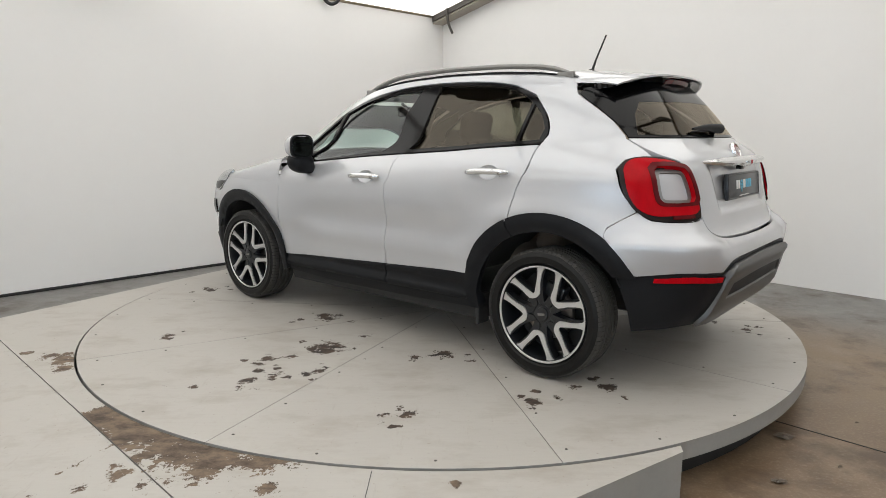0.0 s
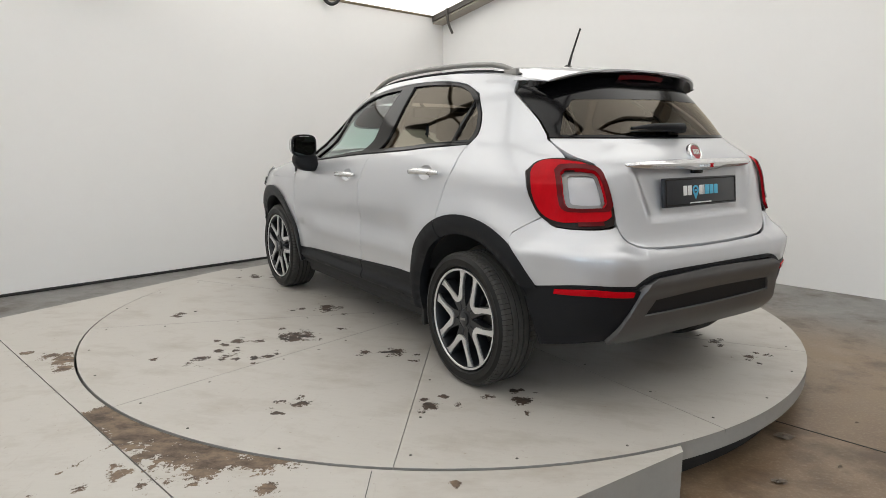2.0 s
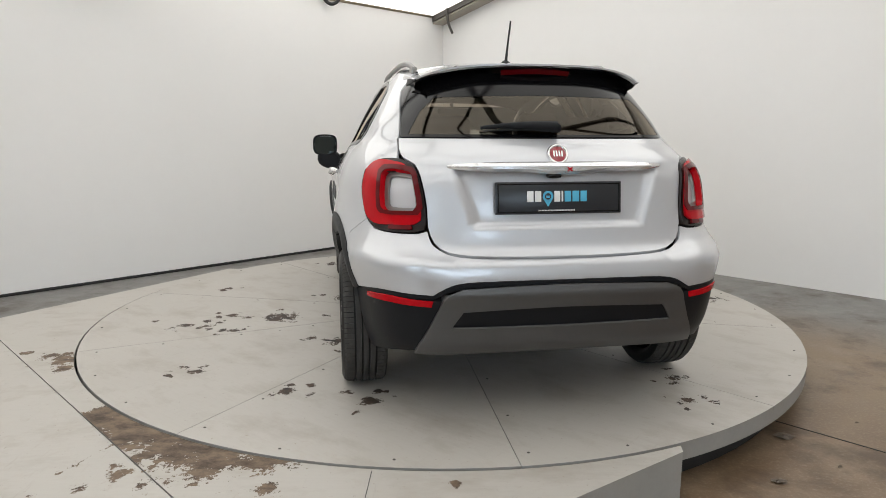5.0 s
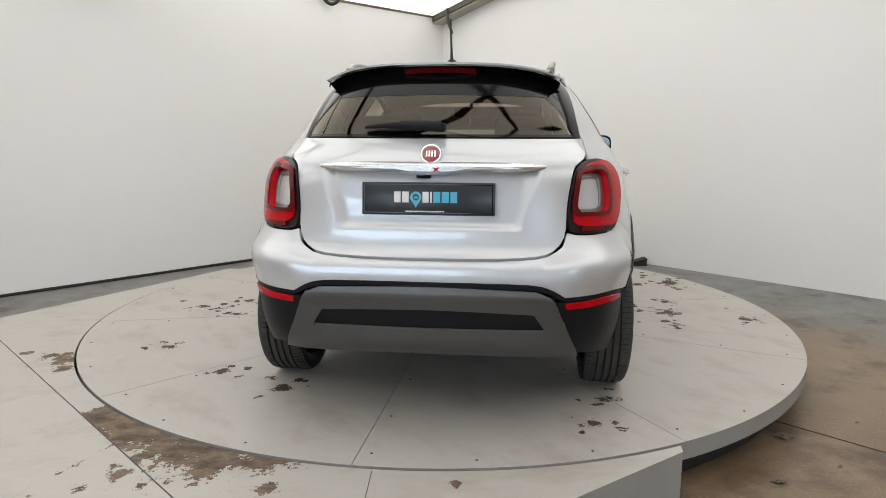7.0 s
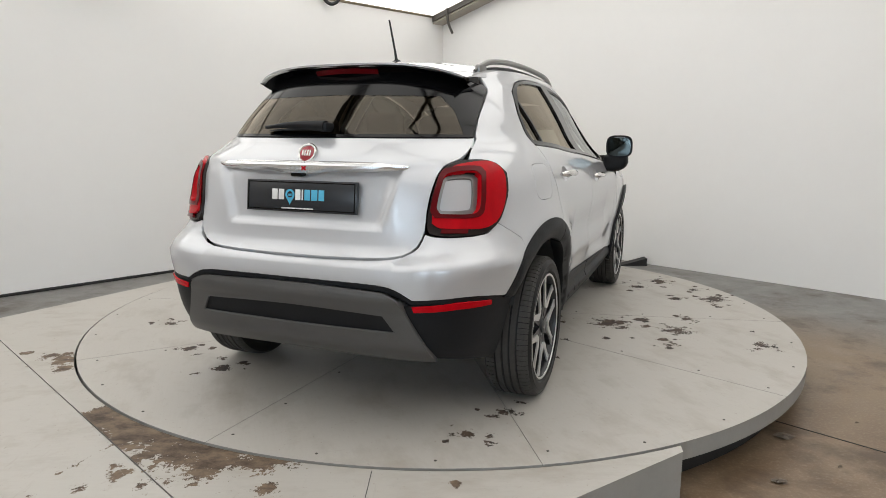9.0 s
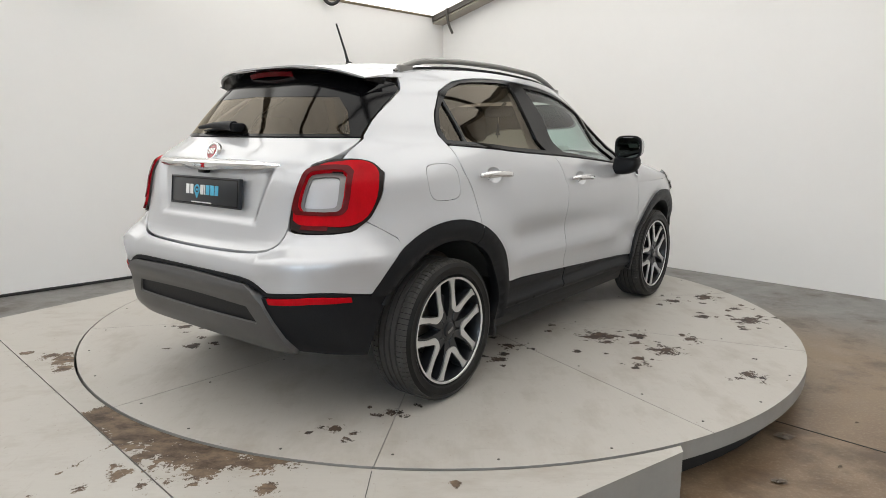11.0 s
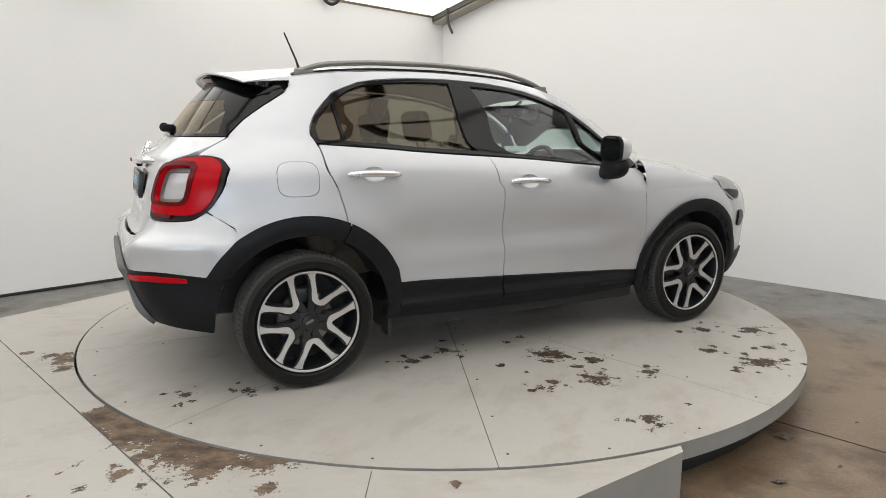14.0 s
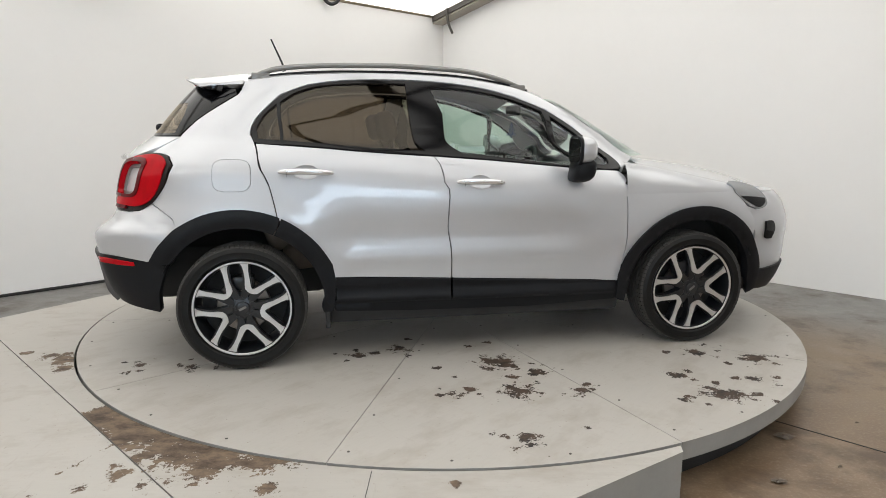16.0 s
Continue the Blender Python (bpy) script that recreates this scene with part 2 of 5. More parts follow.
def tube(points, radius, n=10, taper=None):
    bm = bmesh.new()
    pts = [Vector(p) for p in points]
    rings = []
    for i, p in enumerate(pts):
        d = (pts[min(i + 1, len(pts) - 1)] - pts[max(i - 1, 0)]).normalized()
        u = d.cross(Vector((0, 0, 1)) if abs(d.z) < 0.9 else Vector((1, 0, 0))).normalized()
        v = d.cross(u)
        r = radius if taper is None else radius * taper[i]
        rings.append([bm.verts.new(p + r * (math.cos(2 * math.pi * k / n) * u + math.sin(2 * math.pi * k / n) * v)) for k in range(n)])
    for a, b in zip(rings, rings[1:]):
        for k in range(n):
            bm.faces.new((a[k], a[(k + 1) % n], b[(k + 1) % n], b[k]))
    bm.faces.new(rings[0])
    bm.faces.new(rings[-1])
    return bm


def empty(name, m=None):
    ob = new(name)
    ob.empty_display_size = 0.2
    if m is not None:
        ob.matrix_world = m
    return ob


# ---------------------------------------------------------------- the room
def slab(name, corners, low, high, mat, label, category):
    bm = bmesh.new()
    lo = [bm.verts.new((c.x, c.y, low if not callable(low) else low(i))) for i, c in enumerate(corners)]
    hi = [bm.verts.new((c.x, c.y, high if not callable(high) else high(i))) for i, c in enumerate(corners)]
    n = len(corners)
    bm.faces.new(lo[::-1])
    bm.faces.new(hi)
    for i in range(n):
        bm.faces.new((lo[i], lo[(i + 1) % n], hi[(i + 1) % n], hi[i]))
    ob = part(name, bm, mat, smooth=False)
    return tagged(ob, label, category, kind="structure")


def build_room():
    R, T = ROOM, 0.2
    slab("floor", [room(-T, -T), room(R + T, -T), room(R + T, R + T), room(-T, R + T)], -0.2, 0.0, M["concrete"],
         "brown stained concrete workshop floor with grey painted edges", "floor")
    slab("wall_west", [room(-T, -T), room(0, -T), room(0, R), room(-T, R)], 0.025, 3.0, M["wall"], "smooth white painted studio wall panel", "wall")
    hz = [roof_z(0), roof_z(R), roof_z(R), roof_z(0)]
    slab("wall_north", [room(0.0, -T), room(R, -T), room(R, 0), room(0.0, 0)], 0.0, lambda i: hz[i] - 0.02, M["wall"],
         "smooth white painted studio wall panel", "wall")
    # unseen walls added behind the camera to close the room and bounce light
    slab("wall_east", [room(R, -T), room(R + T, -T), room(R + T, R), room(R, R)], 0.0, roof_z(R) - 0.02, M["rear_wall"], "plain pale grey wall assumed behind the camera", "wall")
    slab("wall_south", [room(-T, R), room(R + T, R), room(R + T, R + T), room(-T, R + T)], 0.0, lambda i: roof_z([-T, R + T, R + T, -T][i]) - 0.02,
         M["rear_wall"], "plain pale grey wall assumed behind the camera", "wall")
    rc = [room(-T, -T), room(R + T, -T), room(R + T, R + T), room(-T, R + T)]
    rz = [roof_z(-T), roof_z(R + T), roof_z(R + T), roof_z(-T)]
    slab("ceiling", rc, lambda i: rz[i], lambda i: rz[i] + 0.08, M["roof"], "tan lined sloping workshop roof", "ceiling")

    # black gap strip at the foot of the left-hand wall
    bm = bmesh.new()
    add_box(bm, -0.02, 0.012, 0, 7.2, 0.0, 0.024, 0.004)
    st = part("baseboard", bm, M["black"])
    st.matrix_world = Matrix.Translation(room(0, 0.0)) @ pose(0, 0, 0, 0, 0, 135)
    tagged(st, "thin black strip in the gap at the foot of the wall", "baseboard", kind="structure")


def sloped(a0, a1, b0, b1, drop0, drop1):
    """A bar under the roof, between a0..a1 and b0..b1, from drop0 to drop1 below it."""
    bm = bmesh.new()
    vs = [bm.verts.new(room(a, b, roof_z(a) - d)) for d in (drop1, drop0) for a, b in ((a0, b0), (a1, b0), (a1, b1), (a0, b1))]
    for f in ((3, 2, 1, 0), (4, 5, 6, 7), (0, 1, 5, 4), (1, 2, 6, 5), (2, 3, 7, 6), (3, 0, 4, 7)):
        bm.faces.new([vs[i] for i in f])
    return bm


def build_roof():
    # translucent sheets let daylight in
    for a0, a1 in zip(PURLINS, PURLINS[1:]):
        for b0, b1 in zip(RAFTERS, RAFTERS[1:]):
            sk = empty("skylight")
            part("pane", sloped(a0 + (0.05 if a0 > 0.1 else 0.0), a1 - 0.05, b0, b1, 0.001, 0.012), M["skylight"], sk)
            if a0 > 0.1:
                part("frame", sloped(a0, a0 + 0.05, b0, b1, 0.001, 0.03), M["beam"], sk)
            part("frame", sloped(a1 - 0.05, a1, b0, b1, 0.001, 0.03), M["beam"], sk)
            tagged(sk, "cream translucent roof sheet letting daylight through", "skylight", "roof skylights", "structure")
    bm = sloped(0.0, ROOM, 0.003, 0.20, 0.012, 0.10)
    tagged(part("beam", bm, M["beam"], smooth=False), "weathered pale beam under the roof along the wall", "beam", kind="structure")
    tagged(part("beam", sloped(0.02, ROOM, 0.20, 0.228, 0.012, 0.075), M["steel"], smooth=False), "dark steel edge strip beside the pale beam", "beam", kind="structure")
    for b in RAFTERS[1:-1]:
        tagged(part("rafter", sloped(0.0, ROOM, b - 0.07, b + 0.07, 0.032, 0.30), M["steel"], smooth=False), "dark steel roof rafter", "rafter", "roof rafters", "structure")
    for a in PURLINS[2:-1]:
        tagged(part("purlin", sloped(a - 0.05, a + 0.05, 0.24, ROOM, 0.032, 0.14), M["steel"], smooth=False), "thin dark steel roof purlin", "purlin", "roof purlins", "structure")


def build_lights():
    # big workshop door with daylight, behind and to the left of the camera
    for wall, u0, u1, z0, z1 in OPENINGS:
        win = empty("window_1" if wall == "south" else "window_2")
        n = max(2, round((u1 - u0) / 0.9))
        put = (lambda u, d: room(u, ROOM - d)) if wall == "south" else (lambda u, d: room(ROOM - d, u))

        def bar(ua, ub, za, zb, d0, d1):
            bm = bmesh.new()
            vs = [bm.verts.new((*put(u, d).xy, z)) for z in (za, zb) for u, d in ((ua, d0), (ub, d0), (ub, d1), (ua, d1))]
            for f in ((3, 2, 1, 0), (4, 5, 6, 7), (0, 1, 5, 4), (1, 2, 6, 5), (2, 3, 7, 6), (3, 0, 4, 7)):
                bm.faces.new([vs[i] for i in f])
            return bm
        for i in range(n):
            a, c = u0 + (u1 - u0) * i / n, u0 + (u1 - u0) * (i + 1) / n
            part("pane", bar(a + 0.04, c - 0.04, z0, z1, 0.004, 0.02), M["daylight"], win)
            part("frame", bar(c - 0.04, c + 0.04, z0 - 0.06, z1 + 0.06, 0.002, 0.05), M["steel"], win)
        part("frame", bar(u0 - 0.06, u0 + 0.04, z0 - 0.06, z1 + 0.06, 0.002, 0.05), M["steel"], win)
        part("sill", bar(u0 - 0.06, u1 + 0.06, z0 - 0.12, z0 - 0.062, 0.002, 0.09), M["steel"], win)
        tagged(win, "bright workshop window with dark steel frame", "window", kind="structure")
        c = put((u0 + u1) / 2, 0.12)
        aim = put((u0 + u1) / 2, 2.0)
        lamp("window_daylight", (c.x, c.y, (z0 + z1) / 2), (aim.x, aim.y, (z0 + z1) / 2), u1 - u0, z1 - z0, WIN_W * (u1 - u0) * (z1 - z0), (0.62, 0.80, 1.0))


# ---------------------------------------------------------------- turntable and the deck round it
RAD = 2.30
CHIPS = [(-0.78, -0.24, .096), (-1.69, -0.66, .042), (-0.84, -0.77, .034), (-0.67, -0.89, .12), (-0.97, -1.08, .047), (-0.84, -1.03, .038),
         (-0.99, -1.42, .05), (-0.87, -1.32, .05), (-0.66, -1.28, .051), (-1.22, -1.5, .034), (-1.38, -1.49, .022), (0, -1.01, .07),
         (0.17, -1.1, .03), (-0.16, -1.82, .05), (0.82, -1.49, .061), (0.43, -1.67, .05), (-0.11, -2.08, .012), (-1.84, 0.54, .063)]
CHIPS += [(0.77, -1.38, .034), (1.95, -0.5, .045), (1.79, -0.27, .052), (0.33, 2.07, .08), (1.18, 1.05, .05), (1.08, 0.28, .05), (0.87, 0.38, .07),
          (0.69, 0.96, .13), (0.68, 1.2, .062), (0.95, 1.27, .10), (1.37, 1.59, .06), (1.12, 1.71, .02), (0.56, 1.92, .029)]
CHIPS += [(0.39, 2.03, .06), (0.26, 1.79, .057), (-0.19, 1.73, .063), (-0.28, 2.02, .087), (0.05, 2.11, .048), (0.75, 1.5, .044), (2.04, 0.46, .014)]

# small flakes scattered round the larger bare patches
flake_rng = random.Random(41)
for cx, cy, r in [c for c in CHIPS if c[2] > 0.04]:
    for i in range(5):
        a, d = flake_rng.uniform(0, 6.283), r * flake_rng.uniform(1.3, 2.8)
        CHIPS.append((cx + d * math.cos(a), cy + d * math.sin(a), flake_rng.uniform(0.018, 0.034)))


def wear_at(x, y, chips):
    w = 0.0
    for cx, cy, r in chips:
        d2 = ((x - cx) ** 2 + (y - cy) ** 2) / (r * r)
        if d2 < 9:
            w = max(w, 0.56 * math.exp(-0.55 * d2))
    return w


def flat_sheet(name, outline, z, thick, mats, parent, wear, step=0.035, zf=None):
    """A board with a fine top sheet that carries the attribute 'wear', and plain sides."""
    pts, faces = fill_outline(outline, [], step)
    hz = zf or (lambda x, y: z)
    n, k = len(pts), len(outline)
    verts = [(p[0], p[1], hz(p[0], p[1])) for p in pts]
    base = len(verts)
    verts += [(p[0], p[1], hz(p[0], p[1])) for p in outline] + [(p[0], p[1], max(0.0 if parent is None else -9, hz(p[0], p[1]) - thick)) for p in outline]
    polys = [tuple(f) for f in faces]
    top = len(polys)
    ccw = sum(a[0] * b[1] - b[0] * a[1] for a, b in zip(outline, outline[1:] + outline[:1])) > 0
    for i in range(k):
        j = (i + 1) % k
        f = (base + i, base + k + i, base + k + j, base + j)
        polys.append(f if ccw else f[::-1])
    me = bpy.data.meshes.new(name)
    me.from_pydata(verts, [], polys)
    at = me.attributes.new("wear", "FLOAT", "POINT")
    at.data.foreach_set("value", [wear(p[0], p[1]) for p in pts] + [0.0] * (2 * k))
    me.polygons.foreach_set("material_index", [0] * top + [1] * k)
    me.update()
    return mesh_part(name, me, mats, parent, smooth=False)


def inside(p, poly):
    x, y = p
    hit = False
    for (x0, y0), (x1, y1) in zip(poly, poly[1:] + poly[:1]):
        if (y0 > y) != (y1 > y) and x < (x1 - x0) * (y - y0) / (y1 - y0) + x0:
            hit = not hit
    return hit


def dense(poly, step):
    out = []
    for a, b in zip(poly, poly[1:] + poly[:1]):
        n = max(1, math.ceil(math.hypot(b[0] - a[0], b[1] - a[1]) / step))
        out += [(a[0] + (b[0] - a[0]) * i / n, a[1] + (b[1] - a[1]) * i / n) for i in range(n)]
    return out


def fill_outline(poly, holes, step):
    """Triangles that fill a flat outline with holes, with an even grid of points inside."""
    from mathutils.geometry import delaunay_2d_cdt
    pts, edges = [], []
    for loop in [poly] + holes:
        b = len(pts)
        pts += loop
        edges += [(b + i, b + (i + 1) % len(loop)) for i in range(len(loop))]
    rim = np.array(pts)
    x0, y0 = rim.min(0)
    x1, y1 = rim.max(0)
    row = 0
    y = y0 + step / 2
    while y < y1:
        x = x0 + step / 2 * (1 + row % 2)
        while x < x1:
            if inside((x, y), poly) and not any(inside((x, y), h) for h in holes) and ((rim - (x, y)) ** 2).sum(1).min() > (0.45 * step) ** 2:
                pts.append((x, y))
            x += step
        y += step * 0.87
        row += 1
    res = delaunay_2d_cdt([Vector(p) for p in pts], edges, [], 0, 1e-6)
    vs = [(v.x, v.y) for v in res[0]]
    fs = []
    for f in res[2]:
        c = (sum(vs[i][0] for i in f) / 3, sum(vs[i][1] for i in f) / 3)
        if inside(c, poly) and not any(inside(c, h) for h in holes):
            a, b, d = (vs[i] for i in f)
            fs.append(list(f) if (b[0] - a[0]) * (d[1] - a[1]) - (b[1] - a[1]) * (d[0] - a[0]) > 0 else list(f)[::-1])
    return vs, fs


def build_turntable():
    table = empty("turntable", pose(0, 0, H))
    # black drum just inside the rim, standing in for the shadow under it
    drum = lathe([(RAD - 0.10, -H + 0.002), (RAD - 0.10, -0.085), (RAD - 0.06, -0.085), (RAD - 0.06, -0.062)], 96, "z")
    part("shade_drum", drum, M["black"], table, "black drum for the shadow under the rim")
    part("rim_band", lathe([(RAD - 0.03, -0.083), (RAD, -0.08), (RAD, -0.012), (RAD - 0.03, -0.012)], 160, "z"), M["edge"], table, "grey painted edge band")
    wear = lambda x, y: wear_at(x, y, CHIPS)
    for k in range(10):
        a0, a1 = radians(-8 + 36.2 * k if k < 9 else -8 + 36.2 * 9), radians(-8 + 36.2 * (k + 1) if k < 9 else 352)
        g = 0.0015
        arc = [(RAD * math.cos(a0 + (a1 - a0) * i / 40), RAD * math.sin(a0 + (a1 - a0) * i / 40)) for i in range(41)]
        m0, m1 = (-math.sin(a0) * g, math.cos(a0) * g), (math.sin(a1) * g, -math.cos(a1) * g)
        am = (a0 + a1) / 2
        tip = (0.006 * math.cos(am), 0.006 * math.sin(am))
        arc[0] = (arc[0][0] + m0[0], arc[0][1] + m0[1])
        arc[-1] = (arc[-1][0] + m1[0], arc[-1][1] + m1[1])
        flat_sheet("deck_panel", dense([tip] + arc, 0.06), 0.0, 0.018, [M["table_top"], M["edge"]], table, wear, 0.03)
    bm = bmesh.new()
    for k in range(10):
        for r, d in ((0.5, 5), (0.95, 3), (1.4, 2), (1.85, 1.6), (2.2, 1.4), (2.24, 12), (2.24, 24)):
            a = radians(-8 + 36.2 * k + d)
            bmesh.ops.create_cone(bm, cap_ends=True, segments=8, radius1=0.0065, radius2=0.005, depth=0.002, matrix=Matrix.Translation((r * math.cos(a), r * math.sin(a), 0.0012)))
    part("screw_head", bm, M["steel"], table, "small dark screw heads")["kind"] = "stuff"
    tagged(table, "round grey-white painted plywood turntable with chipped paint", "turntable")
    return table


DECK_CHIPS = [(-2.20, -1.03, .07), (-2.10, -1.05, .10), (-2.05, -1.13, .08), (-2.00, -1.23, .06), (-2.36, -0.99, .04), (-0.63, -2.44, .05), (0.05, -2.40, .03)]


def deck_wear(x, y):
    """Bare strip between the ramp's joint and the turntable, flaking out towards its ends."""
    u, v = (x - y) * Q, (x + y) * Q            # along the joint, and away from the camera's side
    w = wear_at(x, y, DECK_CHIPS)
    along = min(1.0, max(0.0, (u - 0.05) / 0.12)) * min(1.0, max(0.0, (1.45 - u) / 0.40))
    r = math.hypot(x, y)
    fade = min(1.0, max(0.0, (2.75 - r) / 0.35))
    flakes = max(0.0, noise.noise((x * 7, y * 7, 0.3))) * (0.10 + 0.5 * min(1.0, max(0.0, u - 0.5)))
    w = max(w, 0.66 * along * fade - flakes)
    return w


def build_deck():
    g = RAD + 0.013
    def circ(a):
        return (g * math.cos(radians(a)), g * math.sin(radians(a)))
    a_end, a_start = math.degrees(math.atan2(-2.10, 0.965)), math.degrees(math.atan2(1.36, -1.86))
    arc = [circ(a_end + (a_start - 360 - a_end) * i / 60) for i in range(61)]
    top = H - 0.004
    out = arc + [(-1.97, 1.40), (-2.99, -0.27), (-3.046, -0.374), (-0.30, -3.12), (0.20, -2.68), (0.44, -2.51), (0.955, -2.155)]
    # the far board runs out with the joint, so the ramp butts against it
    ob = flat_sheet("deck", dense(out, 0.06), top, 0.20, [M["deck"], M["edge"]], None, deck_wear, 0.03)
    tagged(ob, "white painted plywood deck with worn brown patches beside the turntable", "deck", kind="structure")
    bm = bmesh.new()
    add_box(bm, -0.0014, 0.0014, -0.38, 0.38, 0.0, 0.0015, 0.0, pose(-0.267, -2.695, top - 0.0004, 0, 0, -1))
    tagged(part("deck_joint", bm, M["black"], smooth=False), "thin dark butt joint across the painted deck board", "joint", kind="structure")
    n = (-Q, -Q)
    p0, p1 = (-3.049, -0.377), (-0.303, -3.123)
    gap = 0.0018
    a0, a1 = (p0[0] + n[0] * gap, p0[1] + n[1] * gap), (p1[0] + n[0] * gap, p1[1] + n[1] * gap)
    L = 2.3
    b0, b1 = (a0[0] + n[0] * L, a0[1] + n[1] * L), (a1[0] + n[0] * L, a1[1] + n[1] * L)
    zf = lambda x, y: top - 0.0 - (top - 0.012) * (((x - a0[0]) * n[0] + (y - a0[1]) * n[1]) / L)
    chips = [(-1.34 - 0.016 * i, -2.12 - 0.032 * i, .016) for i in range(7)] + [(-1.20, -2.33, .04), (-1.24, -2.28, .03), (-1.30, -2.42, .03), (-1.45, -2.45, .03), (-1.08, -2.42, .03), (-2.5, -1.2, .02)]
    jo = lambda x, y: max(wear_at(x, y, chips), 0.30 * math.exp(-(((x - a0[0]) * n[0] + (y - a0[1]) * n[1]) / 0.02) ** 2))
    ob = flat_sheet("ramp", dense([a0, b0, b1, a1], 0.08), top, 0.20, [M["deck"], M["edge"]], None, jo, 0.03, zf)
    tagged(ob, "white painted plywood ramp with scuffed paint leading up to the deck", "ramp", kind="structure")


# ---------------------------------------------------------------- the car's skin
# x forward from the middle of the wheelbase, y to the car's left, z up
def knots(*pairs):
    xs, ys = np.array([p[0] for p in pairs]), np.array([p[1] for p in pairs])
    d = np.diff(ys) / np.diff(xs)
    m = np.concatenate([[d[0]], np.where(d[1:] * d[:-1] > 0, 2 * d[1:] * d[:-1] / (d[1:] + d[:-1] + 1e-12), 0), [d[-1]]])

    def f(x):
        x = min(max(x, xs[0]), xs[-1])
        i = min(int(np.searchsorted(xs, x, side="right")) - 1, len(xs) - 2)
        h = xs[i + 1] - xs[i]
        t = (x - xs[i]) / h
        return float((1 + 2 * t) * (1 - t) ** 2 * ys[i] + t * (1 - t) ** 2 * h * m[i] + t * t * (3 - 2 * t) * ys[i + 1] + t * t * (t - 1) * h * m[i + 1])
    return f


X_REAR = knots((0.20, -1.86), (0.32, -1.95), (0.42, -2.015), (0.55, -2.055), (0.66, -2.068), (0.715, -2.060), (0.745, -2.015), (0.78, -1.985), (0.90, -1.965), (1.00, -1.95),
               (1.08, -1.935), (1.13, -1.90), (1.18, -1.845), (1.215, -1.80), (1.30, -1.735), (1.38, -1.67), (1.50, -1.56), (1.60, -1.47))
X_FRONT = knots((0.20, 2.06), (0.35, 2.16), (0.50, 2.20), (0.65, 2.20), (0.80, 2.15), (0.90, 2.05), (0.95, 1.92), (1.0, 1.60), (1.05, 1.32), (1.10, 1.18), (1.20, 1.01),
                (1.30, 0.84), (1.40, 0.66), (1.50, 0.44), (1.60, 0.15))
WIDTH = knots((0.20, 0.80), (0.30, 0.842), (0.45, 0.866), (0.55, 0.872), (0.66, 0.894), (0.80, 0.903), (0.92, 0.897), (1.00, 0.881), (1.06, 0.859), (1.10, 0.835), (1.13, 0.812),
              (1.20, 0.772), (1.28, 0.732), (1.40, 0.668), (1.50, 0.605), (1.56, 0.56), (1.60, 0.52))
X0_FRONT = knots((0.2, 0.75), (0.92, 0.75), (1.06, 0.42), (1.2, 0.0), (1.6, -0.2))
X0 = -0.75
PR0, QR0, PF, QF = 2.6, 5.0, 2.5, 4.5
PR = knots((0.2, 2.8), (1.00, 2.7), (1.20, 2.0), (1.6, 2.0))      # how square the tail's corners are, by height
QR = knots((0.2, 8.2), (0.56, 7.6), (0.72, 6.6), (0.88, 5.0), (1.05, 4.5), (1.20, 4.0), (1.6, 4.0))


def arc_table(p, q, length, width):
    ang = (np.linspace(0, 1, 1500) ** 2.2) * math.pi / 2
    x, y = -length * np.cos(ang) ** (2 / p), width * np.sin(ang) ** (2 / q)
    s = np.concatenate([[0], np.cumsum(np.hypot(np.diff(x), np.diff(y)))])
    return ang, s


ANG_R, ARC_R = arc_table(PR0, QR0, 1.2, 0.88)
ANG_F, ARC_F = arc_table(PF, QF, 1.35, 0.86)
SR, SM, SF = ARC_R[-1], 1.5, ARC_F[-1]


def width_at(x, z):
    d = -0.075 * (min(max(x, -1.3), 0.9) + 0.26)
    k = min(1.0, max(0.0, (z - 0.86) / 0.2))
    k2 = min(1.0, max(0.0, (1.48 - z) / 0.2))
    return WIDTH(z - d * k * k * (3 - 2 * k) * k2) 


def skin(s, z):
    """The body's surface; s runs from the middle of the tail (0) along the car's right side to the middle of the nose."""
    a, side = abs(s), (-1 if s >= 0 else 1)
    x0f = X0_FRONT(z)
    if a <= SR:
        t = float(np.interp(a, ARC_R, ANG_R))
        x, k = X0 - (X0 - X_REAR(z)) * math.cos(t) ** (2 / PR(z)), math.sin(t) ** (2 / QR(z))
    elif a <= SR + SM:
        x, k = X0 + (a - SR) / SM * (x0f - X0), 1.0
    else:
        t = float(np.interp(max(0.0, SR + SM + SF - a), ARC_F, ANG_F))
        x, k = x0f + (X_FRONT(z) - x0f) * max(0.0, math.cos(t)) ** (2 / PF), max(0.0, math.sin(t)) ** (2 / QF)
    return Vector((x, side * width_at(x, z) * k, z))


def at_side(x, z):
    """(s, z) of the skin's point at x, seen from the side."""
    x0f = X0_FRONT(z)
    if x < X0:
        u = min(1.0, (X0 - x) / (X0 - X_REAR(z)))
        return (float(np.interp(math.acos(u ** (PR(z) / 2)), ANG_R, ARC_R)), z)
    if x <= x0f:
        return (SR + (x - X0) / (x0f - X0) * SM, z)
    u = min(1.0, (x - x0f) / (X_FRONT(z) - x0f))
    return (SR + SM + SF - float(np.interp(math.acos(u ** (PF / 2)), ANG_F, ARC_F)), z)


